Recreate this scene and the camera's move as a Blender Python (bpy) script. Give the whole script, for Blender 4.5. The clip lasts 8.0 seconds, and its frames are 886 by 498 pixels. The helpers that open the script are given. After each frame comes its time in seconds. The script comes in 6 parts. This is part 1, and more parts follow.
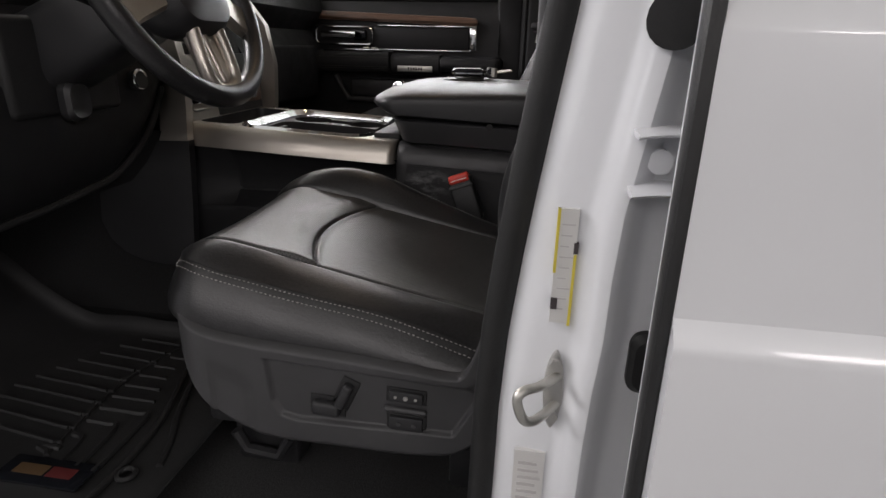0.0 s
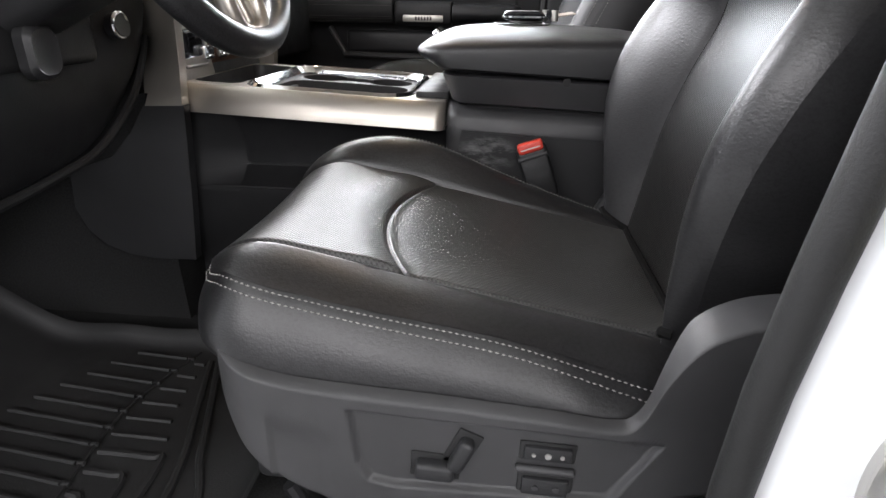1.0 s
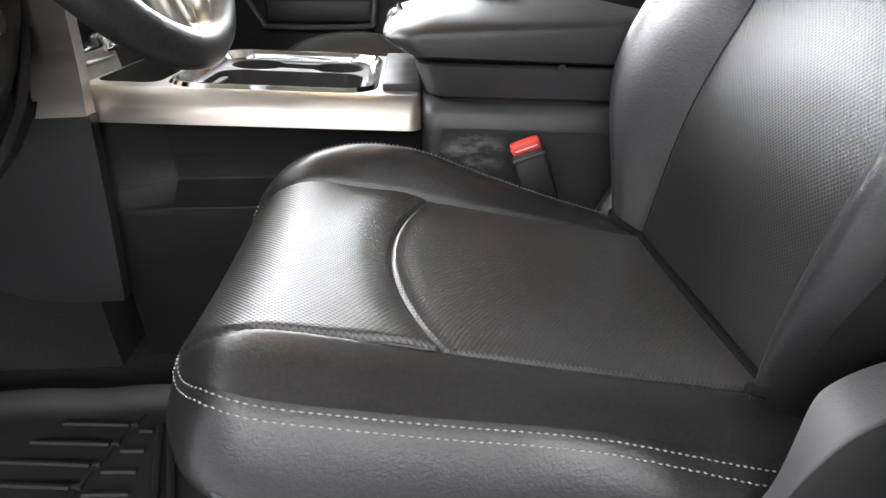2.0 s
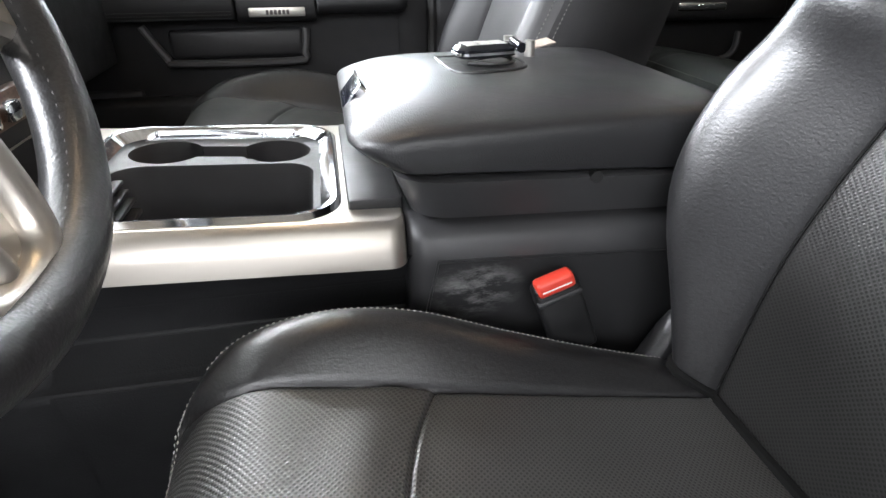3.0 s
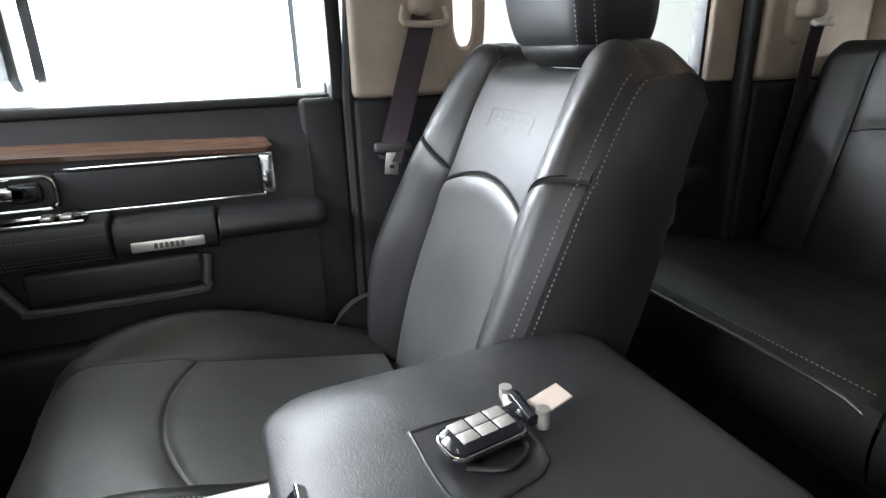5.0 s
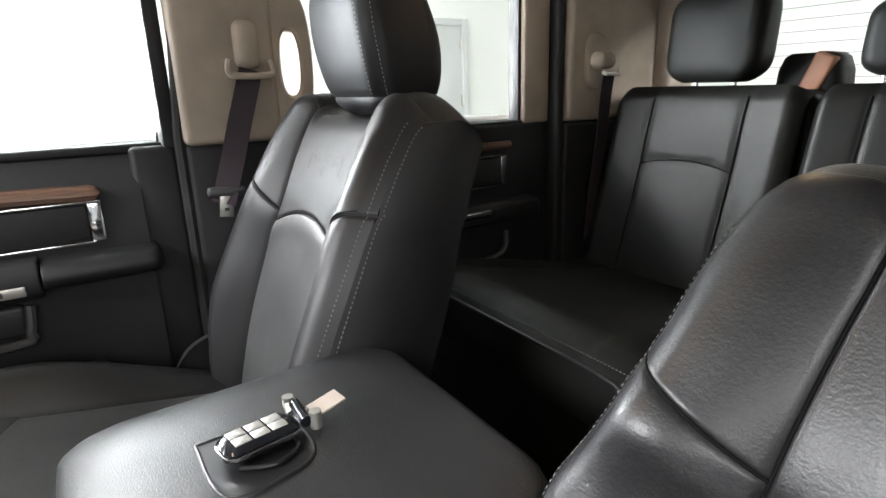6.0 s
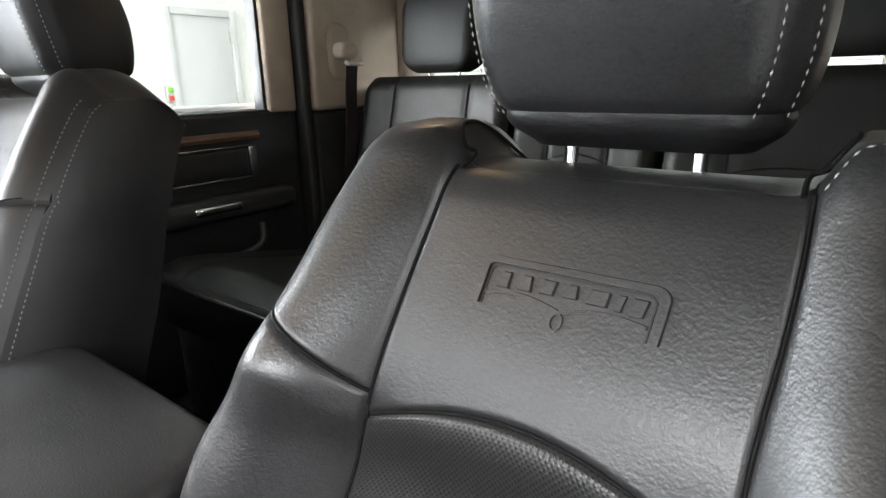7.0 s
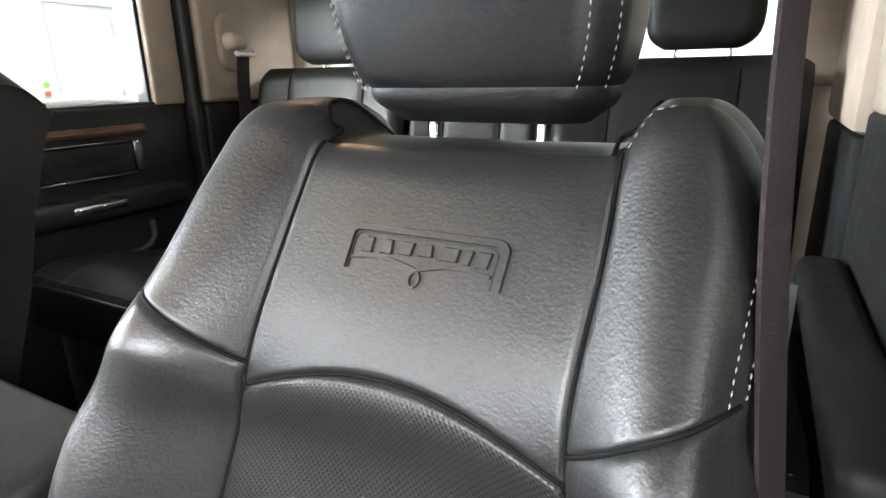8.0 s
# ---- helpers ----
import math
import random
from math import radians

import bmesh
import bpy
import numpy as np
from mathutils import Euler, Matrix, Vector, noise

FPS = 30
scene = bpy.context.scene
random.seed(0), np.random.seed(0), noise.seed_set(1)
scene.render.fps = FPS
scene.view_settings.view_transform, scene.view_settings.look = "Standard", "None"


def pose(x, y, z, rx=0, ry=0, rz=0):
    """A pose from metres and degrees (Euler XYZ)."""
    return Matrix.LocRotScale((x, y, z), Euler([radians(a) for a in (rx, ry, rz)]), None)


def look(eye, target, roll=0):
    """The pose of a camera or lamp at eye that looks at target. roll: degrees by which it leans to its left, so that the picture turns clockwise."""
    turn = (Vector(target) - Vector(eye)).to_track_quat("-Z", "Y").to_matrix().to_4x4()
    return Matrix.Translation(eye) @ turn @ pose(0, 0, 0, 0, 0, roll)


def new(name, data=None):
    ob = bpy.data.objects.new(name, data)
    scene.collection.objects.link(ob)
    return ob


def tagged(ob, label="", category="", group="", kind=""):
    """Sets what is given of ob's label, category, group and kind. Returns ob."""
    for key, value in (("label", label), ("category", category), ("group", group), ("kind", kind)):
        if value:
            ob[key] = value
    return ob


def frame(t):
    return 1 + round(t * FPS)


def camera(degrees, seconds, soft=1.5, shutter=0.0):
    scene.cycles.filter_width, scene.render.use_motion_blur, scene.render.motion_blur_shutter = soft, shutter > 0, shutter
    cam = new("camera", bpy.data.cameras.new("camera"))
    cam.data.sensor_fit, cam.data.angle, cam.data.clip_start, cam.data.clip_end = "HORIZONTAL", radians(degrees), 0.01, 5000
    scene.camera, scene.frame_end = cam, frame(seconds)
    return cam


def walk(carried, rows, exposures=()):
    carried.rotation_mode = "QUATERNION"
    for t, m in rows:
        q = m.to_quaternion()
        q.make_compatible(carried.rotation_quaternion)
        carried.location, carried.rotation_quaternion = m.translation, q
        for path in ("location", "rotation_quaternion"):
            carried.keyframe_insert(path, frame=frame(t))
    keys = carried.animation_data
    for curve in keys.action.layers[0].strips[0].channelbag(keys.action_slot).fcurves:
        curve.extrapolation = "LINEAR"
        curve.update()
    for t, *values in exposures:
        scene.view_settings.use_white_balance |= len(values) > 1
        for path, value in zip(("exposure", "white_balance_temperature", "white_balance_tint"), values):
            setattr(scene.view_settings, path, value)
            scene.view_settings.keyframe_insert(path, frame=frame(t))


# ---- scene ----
cam = camera(76.1, 8.0)
PATH = [
    (0, (-0.229, -1.263, 1.232), (-0.527, 0.594, 0.552), 1.2),
    (0.5, (-0.338, -1.207, 1.214), (-0.567, 0.631, 0.458), 1.1),
    (1, (-0.42, -1.091, 1.196), (-0.591, 0.735, 0.397), 0.9),
    (1.2, (-0.441, -1.06, 1.192), (-0.585, 0.763, 0.381), 0.7),
    (2.3, (-0.545, -0.877, 1.239), (-0.325, 0.87, 0.29), 0.2),
    (2.5, (-0.55, -0.817, 1.253), (-0.277, 0.919, 0.298), 0.1),
    (3, (-0.568, -0.66, 1.288), (-0.226, 1.064, 0.334), -0.1),
    (3.5, (-0.587, -0.519, 1.323), (-0.184, 1.194, 0.373), -0.5),
    (4, (-0.576, -0.413, 1.383), (-0.109, 1.279, 0.424), -1.5),
    (4.5, (-0.559, -0.346, 1.441), (-0.015, 1.388, 0.606), -2.3),
    (4.7, (-0.555, -0.338, 1.456), (0.028, 1.42, 0.701), -2.0),
    (5.8, (-0.518, -0.415, 1.508), (0.458, 1.234, 0.934), -1.4),
    (6, (-0.483, -0.476, 1.49), (0.545, 1.146, 0.934), -1.7),
    (6.5, (-0.426, -0.546, 1.464), (0.859, 0.879, 0.901), -1.6),
    (7, (-0.404, -0.595, 1.457), (1.115, 0.573, 0.883), -1.2),
    (7.5, (-0.397, -0.621, 1.456), (1.24, 0.369, 0.873), -1.0),
    (8, (-0.41, -0.641, 1.443), (1.267, 0.273, 0.852), -1.1),
]
walk(cam, [(t, look(eye, target, roll)) for t, eye, target, roll in PATH],
     exposures=((0.0, -1.35, 6700, 17), (0.5, -0.70, 6650, 15), (1.0, 0.02, 6400, 14), (1.2, 0.16, 6400, 14), (2.3, 0.66, 6400, 12), (3.2, 0.62, 6150, 11),
                (4.0, 0.34, 6000, 10), (4.7, 0.25, 6050, 10), (6.0, 0.1, 6450, 11), (6.5, 0.1, 6450, 11), (7.0, 0.3, 6450, 10), (8.0, 0.82, 6400, 9)))

# ---- world and light ----
world = bpy.data.worlds.new("world")
scene.world = world
world.use_nodes = True
world.node_tree.nodes["Background"].inputs[0].default_value = (0.9, 0.95, 1.0, 1)
world.node_tree.nodes["Background"].inputs[1].default_value = 0.25


def lamp(name, m, sx, sy, watts, color=(1.0, 0.99, 1.0)):
    d = bpy.data.lights.new(name, "AREA")
    d.shape, d.size, d.size_y, d.energy, d.color = "RECTANGLE", sx, sy, watts, color
    ob = new(name, d)
    ob.matrix_world = m
    return ob


# unseen lamps added below the ceiling: ahead of the truck, along both sides, behind
lamp("unseen_strip", pose(-4.5, -0.3, 3.55), 1.8, 2.6, 740, (0.97, 0.985, 1.0))
lamp("unseen_strip", look((-2.4, 3.9, 3.45), (-0.4, -0.2, 1.0)), 4.6, 0.6, 400)
lamp("unseen_strip", pose(2.6, 3.0, 3.55), 2.4, 0.5, 3)
lamp("unseen_strip", look((-1.7, -4.7, 3.0), (-0.4, -0.4, 1.1)), 4.5, 1.1, 115, (1.0, 0.99, 0.98))
lamp("unseen_strip", look((3.0, -4.6, 3.2), (0.6, -0.9, 0.9)), 2.6, 0.5, 140, (1.0, 0.99, 0.98))
lamp("unseen_strip", pose(5.2, 0.0, 3.55), 0.5, 3.0, 14)
# light panels in added wall openings: unseen one ahead, bright one beside the truck
lamp("added_daylight", pose(-6.12, -0.4, 2.25, 0, -90, 0), 2.2, 6.0, 130, (0.93, 0.97, 1.0))
lamp("added_daylight", pose(-2.45, 4.62, 1.75, -90, 0, 0), 5.1, 2.7, 1020, (0.93, 0.97, 1.0))


# ---- materials ----
class Mat:
    """A small node material: colour, roughness, metal, two scales of variation and a bump."""

    def __init__(self, name, color, rough=0.5, metal=0.0, coat=0.0, spec=0.5):
        self.m = bpy.data.materials.new(name)
        self.m.use_nodes = True
        self.t = self.m.node_tree
        self.b = self.t.nodes["Principled BSDF"]
        self.b.inputs["Base Color"].default_value = (*color, 1)
        self.b.inputs["Roughness"].default_value = rough
        self.b.inputs["Metallic"].default_value = metal
        self.b.inputs["Coat Weight"].default_value = coat
        self.b.inputs["Specular IOR Level"].default_value = spec
        self.color, self.rough, self.h = color, rough, None

    def n(self, kind, **values):
        node = self.t.nodes.new(kind)
        for k, v in values.items():
            node.inputs[k].default_value = v
        return node

    def link(self, a, b):
        self.t.links.new(a, b)

    def coords(self, kind="Object", scale=(1, 1, 1)):
        c = self.n("ShaderNodeTexCoord")
        m = self.n("ShaderNodeMapping")
        m.inputs["Scale"].default_value = scale
        self.link(c.outputs[kind], m.inputs["Vector"])
        return m.outputs[0]

    def noise(self, scale, detail=3.0, kind="Object", stretch=(1, 1, 1), rough=0.55):
        node = self.n("ShaderNodeTexNoise", Scale=scale, Detail=detail, Roughness=rough)
        self.link(self.coords(kind, stretch), node.inputs["Vector"])
        return node.outputs["Fac"]

    def voronoi(self, scale, feature="F1", kind="Object", random=1.0, stretch=(1, 1, 1)):
        node = self.n("ShaderNodeTexVoronoi", Scale=scale, Randomness=random)
        node.feature = feature
        self.link(self.coords(kind, stretch), node.inputs["Vector"])
        return node.outputs["Distance"]

    def dots(self, per_metre):
        """Distance to the nearest hole of a staggered grid."""
        c = self.n("ShaderNodeTexCoord")
        g = self.n("ShaderNodeMapping")
        g.inputs["Rotation"].default_value = (0, 0, math.pi / 4)
        self.link(c.outputs["UV"], g.inputs["Vector"])
        node = self.n("ShaderNodeTexVoronoi", Scale=per_metre, Randomness=0.0)
        self.link(g.outputs[0], node.inputs["Vector"])
        return node.outputs["Distance"]

    def ramp(self, fac, lo, hi, a=0.0, b=1.0):
        r = self.n("ShaderNodeMapRange")
        self.link(fac, r.inputs["Value"])
        for i, v in enumerate((lo, hi, a, b)):
            r.inputs[1 + i].default_value = v
        return r.outputs[0]

    def vary(self, fac, lo, hi, dark, light):
        """Base colour between two shades."""
        mix = self.n("ShaderNodeMix")
        mix.data_type = "RGBA"
        self.link(self.ramp(fac, lo, hi), mix.inputs["Factor"])
        mix.inputs["A"].default_value, mix.inputs["B"].default_value = (*dark, 1), (*light, 1)
        self.link(mix.outputs["Result"], self.b.inputs["Base Color"])
        return self

    def gloss(self, fac, lo, hi, a, b):
        self.link(self.ramp(fac, lo, hi, a, b), self.b.inputs["Roughness"])
        return self

    def bump(self, fac, metres, strength=1.0):
        node = self.n("ShaderNodeBump", Distance=metres, Strength=strength)
        self.link(fac, node.inputs["Height"])
        if self.h:
            self.link(self.h, node.inputs["Normal"])
        self.h = node.outputs[0]
        self.link(self.h, self.b.inputs["Normal"])
        return self


def leather(name, color, rough, grain=1.0):
    m = Mat(name, color, rough, spec=0.65)
    fine = m.ramp(m.voronoi(700, "SMOOTH_F1"), 0.15, 0.75, 1.0, 0.0)
    creased = m.ramp(m.voronoi(330, "SMOOTH_F1", stretch=(0.8, 0.75, 1.35)), 0.12, 0.8, 1.0, 0.0)
    both = m.n("ShaderNodeMix", Factor=0.55)
    m.link(fine, both.inputs["A"])
    m.link(creased, both.inputs["B"])
    cells = both.outputs["Result"]
    shade = m.n("ShaderNodeMath")
    shade.operation = "MULTIPLY"
    m.link(m.ramp(cells, 0.0, 0.7, 1.0 - 0.75 * min(1.0, grain), 1.0), shade.inputs[0])
    m.link(m.ramp(m.noise(9, 4), 0.35, 0.7, 0.7, 1.0), shade.inputs[1])
    m.vary(shade.outputs[0], 0.0, 1.0, [c * 0.15 for c in color], [c * 1.35 for c in color])
    m.gloss(m.noise(14, 4), 0.3, 0.75, rough - 0.01, rough + 0.07)
    m.bump(m.noise(45, 3), 0.002, 0.03 * grain)
    m.bump(cells, 0.0006, 0.30 * grain)
    return m


LEATHER = leather("black_leather", (0.018, 0.0177, 0.0187), 0.33)
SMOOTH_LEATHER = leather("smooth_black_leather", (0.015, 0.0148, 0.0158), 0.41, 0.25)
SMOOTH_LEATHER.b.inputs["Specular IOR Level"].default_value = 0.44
# Passenger pads, colour lightened to stand in for the side window's reflection.
LIT_PAD_LEATHER = leather("lit_pad_leather", (0.064, 0.0637, 0.0645), 0.34, 0.4)
LIT_PAD_LEATHER.b.inputs["Specular IOR Level"].default_value = 0.85
# Same black leather as the front, darkened for the dim rear of the cab.
SHADED_LEATHER = leather("shaded_rear_leather", (0.008, 0.0083, 0.0074), 0.45, 0.2)
SHADED_LEATHER.b.inputs["Specular IOR Level"].default_value = 0.19


def perforated(name, shade, depth, spec):
    m = Mat(name, (0.02, 0.0195, 0.019), 0.30, spec=spec)
    dots = m.dots(285)
    m.vary(m.ramp(dots, 0.18, 0.42), 0, 1, [0.12 * c for c in shade], shade)
    m.gloss(m.noise(12, 3), 0.3, 0.7, 0.28, 0.38)
    m.bump(m.ramp(dots, 0.14, 0.5), 0.0008, depth)
    return m


# Same perforated leather twice: pad lifted for its sheen, back darkened for shade.
LIT_PERF = perforated("lit_perforated_leather", (0.060, 0.0592, 0.0585), 0.36, 0.85)
SHADED_PERF = perforated("shaded_perforated_leather", (0.021, 0.0206, 0.0203), 0.22, 0.38)
# Darker leather for the shadow line drawn inside the embossed frame.
EMBOSS_SHADE = leather("emboss_shade_leather", (0.009, 0.009, 0.0095), 0.45, 0.0)
EMBOSS_SHADE.b.inputs["Specular IOR Level"].default_value = 0.35


def grained(name, color, rough, cell=900, depth=0.0004):
    m = Mat(name, color, rough)
    m.vary(m.noise(6, 4), 0.3, 0.7, [c * 0.8 for c in color], [c * 1.2 for c in color])
    m.gloss(m.noise(25, 3), 0.3, 0.7, rough - 0.05, rough + 0.07)
    m.bump(m.noise(cell, 2), depth, 0.6)
    return m


BLACK = grained("deep_black_plastic", (0.008, 0.008, 0.0085), 0.42)
PLASTIC = grained("black_plastic", (0.020, 0.020, 0.0215), 0.45)
GREY_PLASTIC = grained("charcoal_plastic", (0.045, 0.0445, 0.0465), 0.45)
SOFT = grained("soft_dash", (0.0125, 0.0125, 0.0135), 0.55, 500, 0.0006)
SOFT.b.inputs["Specular IOR Level"].default_value = 0.32
BIN = grained("bin_plastic", (0.030, 0.029, 0.0305), 0.6, 1200)
BIN.b.inputs["Specular IOR Level"].default_value = 0.3
CONSOLE_PLASTIC = grained("console_plastic", (0.034, 0.0337, 0.0352), 0.42)


def scuffed(at):
    """Black grained plastic, rubbed pale in one patch."""
    m = Mat("scuffed_plastic", (0.014, 0.014, 0.015), 0.5, spec=0.4)
    c = m.n("ShaderNodeTexCoord")
    where = m.n("ShaderNodeMapping")
    where.vector_type = "TEXTURE"
    where.inputs["Location"].default_value, where.inputs["Scale"].default_value = at, (0.055, 0.05, 0.038)
    m.link(c.outputs["Object"], where.inputs["Vector"])
    ball = m.n("ShaderNodeTexGradient")
    ball.gradient_type = "SPHERICAL"
    m.link(where.outputs[0], ball.inputs["Vector"])
    rub = m.n("ShaderNodeMath")
    rub.operation = "MULTIPLY"
    m.link(m.ramp(ball.outputs["Fac"], 0.0, 0.55), rub.inputs[0])
    m.link(m.ramp(m.noise(38, 6, "Object", (0.6, 1, 1.7), 0.75), 0.44, 0.66), rub.inputs[1])
    m.vary(rub.outputs[0], 0.0, 1.0, (0.020, 0.020, 0.021), (0.17, 0.17, 0.17))
    m.bump(m.noise(900, 2), 0.0004, 0.6)
    return m


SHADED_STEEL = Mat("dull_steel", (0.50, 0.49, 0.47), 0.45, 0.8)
SHADED_STEEL.gloss(SHADED_STEEL.noise(120, 3), 0.3, 0.7, 0.35, 0.55)
BEIGE = grained("beige_trim", (0.42, 0.35, 0.28), 0.7, 700, 0.0005)
HEADLINER = grained("headliner_cloth", (0.45, 0.40, 0.34), 0.9, 1500, 0.0008)
RUBBER = grained("black_rubber", (0.020, 0.020, 0.0205), 0.5, 400, 0.0005)
RUBBER.b.inputs["Specular IOR Level"].default_value = 0.35
# Seal rubber; also darkens the driver-side trim and the gap under the lid box.
SEAL_AND_SHADE = grained("seal_and_shade_rubber", (0.008, 0.008, 0.008), 0.6, 400, 0.0005)
CARPET = Mat("black_carpet", (0.012, 0.012, 0.012), 0.95)
CARPET.vary(CARPET.noise(300, 3), 0.3, 0.7, (0.010, 0.010, 0.010), (0.034, 0.034, 0.035)).bump(CARPET.noise(500, 3), 0.003, 0.8)
VINYL = Mat("lid_vinyl", (0.0145, 0.0145, 0.0155), 0.40, spec=0.45)
VINYL.gloss(VINYL.noise(10, 3), 0.3, 0.7, 0.34, 0.44)
VINYL.bump(VINYL.noise(520, 3, "Object", (1.3, 0.45, 1.0)), 0.0007, 0.5)
SILVER = Mat("satin_silver", (0.47, 0.435, 0.39), 0.34, 0.85)
SILVER.gloss(SILVER.noise(40, 3, "Object", (0.2, 4, 4)), 0.3, 0.7, 0.28, 0.42).bump(SILVER.noise(900, 2, "Object", (0.05, 1, 1)), 0.0001, 0.3)
CHROME = Mat("chrome", (0.82, 0.83, 0.85), 0.07, 1.0)
CHROME.gloss(CHROME.noise(60, 3), 0.3, 0.7, 0.04, 0.14)
STEEL = Mat("zinc_steel", (0.55, 0.54, 0.5), 0.38, 0.9)
STEEL.gloss(STEEL.noise(90, 3), 0.3, 0.7, 0.28, 0.5)
WOOD = Mat("brown_wood", (0.12, 0.06, 0.035), 0.38, coat=0.15)
WOOD.vary(WOOD.noise(30, 5, "Object", (0.6, 6, 9)), 0.3, 0.7, (0.055, 0.028, 0.018), (0.145, 0.075, 0.045))
PAINT = Mat("white_paint", (0.74, 0.75, 0.77), 0.22, coat=0.6)
PAINT.gloss(PAINT.noise(5, 4), 0.3, 0.7, 0.16, 0.3).bump(PAINT.noise(250, 2), 0.0003, 0.15)
WALL = Mat("white_wall", (0.70, 0.71, 0.67), 0.7)
WALL.vary(WALL.noise(1.2, 5), 0.3, 0.7, (0.665, 0.675, 0.635), (0.735, 0.74, 0.70)).bump(WALL.noise(60, 3), 0.002, 0.3)
DOOR_PAINT = Mat("grey_white_paint", (0.50, 0.51, 0.50), 0.5)
DOOR_PAINT.gloss(DOOR_PAINT.noise(6, 3), 0.3, 0.7, 0.42, 0.58)
# Unseen west and north walls, greyed to cut light bounced into the cab.
LOW_BOUNCE_WALL = Mat("low_bounce_wall", (0.24, 0.24, 0.245), 0.6)
LOW_BOUNCE_WALL.vary(LOW_BOUNCE_WALL.noise(1.5, 5), 0.3, 0.7, (0.21, 0.21, 0.215), (0.27, 0.27, 0.275)).bump(LOW_BOUNCE_WALL.noise(60, 3), 0.002, 0.3)
CONCRETE = Mat("concrete", (0.24, 0.24, 0.235), 0.45)
CONCRETE.vary(CONCRETE.noise(2, 6), 0.3, 0.7, (0.19, 0.19, 0.187), (0.28, 0.28, 0.275)).bump(CONCRETE.noise(80, 3), 0.002, 0.3)
RED = Mat("red_plastic", (0.62, 0.05, 0.03), 0.4)
RED.gloss(RED.noise(80, 2), 0.3, 0.7, 0.32, 0.48)
WEB = Mat("belt_webbing", (0.036, 0.027, 0.033), 0.8, spec=0.25)
WEB.bump(WEB.noise(500, 2, "Object", (0.3, 1, 2)), 0.0008, 0.8)
THREAD = Mat("grey_thread", (0.32, 0.31, 0.295), 0.7)
# Same grey thread, darkened for seams that sit in less light.
SHADED_THREAD = Mat("shaded_thread", (0.17, 0.165, 0.155), 0.75)
SEAM = Mat("black_thread", (0.006, 0.006, 0.006), 0.8, spec=0.15)
DARK_THREAD = Mat("dark_thread", (0.10, 0.10, 0.10), 0.7)
TAG = Mat("tag_card", (0.34, 0.29, 0.25), 0.6)
TAN = Mat("tan_strap", (0.30, 0.14, 0.08), 0.6)
YELLOW = Mat("yellow_print", (0.75, 0.62, 0.08), 0.5)
LABEL = Mat("label_paper", (0.72, 0.68, 0.64), 0.5)
STICKER = Mat("sticker_film", (0.70, 0.69, 0.67), 0.35)
PALE_INK = Mat("faded_ink", (0.56, 0.54, 0.53), 0.6)
INK = Mat("dark_ink", (0.06, 0.05, 0.05), 0.6)
GOLD = Mat("gold_print", (0.085, 0.048, 0.02), 0.6)
MAROON = Mat("dark_red_print", (0.09, 0.010, 0.010), 0.6)
GREEN = Mat("green_cloth", (0.15, 0.5, 0.05), 0.7)
PIANO = Mat("gloss_black", (0.01, 0.011, 0.014), 0.08)
PIANO_DEEP = Mat("smoked_gloss_black", (0.006, 0.007, 0.012), 0.22)
PAD_GLOSS = Mat("moulded_pad_vinyl", (0.012, 0.012, 0.013), 0.26)
PAD_GLOSS.gloss(PAD_GLOSS.noise(60, 3), 0.3, 0.7, 0.29, 0.38)
PIANO_DEEP.b.inputs["Specular IOR Level"].default_value = 0.3
GLASS = Mat("window_glass", (0.95, 0.98, 0.97), 0.0)
GLASS.b.inputs["Transmission Weight"].default_value = 1.0
GLASS.b.inputs["IOR"].default_value = 1.05
# Dark glass for the added pane that keeps light out of the rear.
BLOCKER_GLASS = Mat("light_block_glass", (0.12, 0.13, 0.13), 0.0)
BLOCKER_GLASS.b.inputs["Transmission Weight"].default_value = 1.0
BLOCKER_GLASS.b.inputs["IOR"].default_value = 1.05
MIRROR = Mat("mirror_glass", (0.9, 0.9, 0.9), 0.02, 1.0)


# ---- builders ----
def finish(name, bm, mat, parent=None, label="", smooth=True):
    me = bpy.data.meshes.new(name)
    bmesh.ops.recalc_face_normals(bm, faces=bm.faces[:])
    bm.to_mesh(me)
    bm.free()
    if smooth:
        me.polygons.foreach_set("use_smooth", [True] * len(me.polygons))
        me.set_sharp_from_angle(angle=radians(38))
    me.materials.append(mat.m)
    ob = new(name, me)
    if parent:
        ob.parent = parent
    if label:
        tagged(ob, label)
    return ob


part = finish


def thing(name, label, category, group="", kind="", at=(0, 0, 0)):
    e = new(name)
    e.empty_display_size = 0.05
    e.location = at
    return tagged(e, label, category, group, kind)


def box_bm(lo, hi, bevel=0.004, seg=2, m=None):
    bm = bmesh.new()
    bmesh.ops.create_cube(bm, size=1.0)
    lo, hi = Vector(lo), Vector(hi)
    s = hi - lo
    for v in bm.verts:
        v.co = Vector((v.co.x * s.x, v.co.y * s.y, v.co.z * s.z)) + (lo + hi) / 2
    if bevel:
        bmesh.ops.bevel(bm, geom=bm.edges[:], offset=min(bevel, 0.49 * min(s)), segments=seg, affect="EDGES", profile=0.5)
    if m:
        bmesh.ops.transform(bm, matrix=m, verts=bm.verts[:])
    return bm


def box(name, lo, hi, mat, parent=None, label="", bevel=0.004, seg=2, m=None):
    return finish(name, box_bm(lo, hi, bevel, seg, m), mat, parent, label)


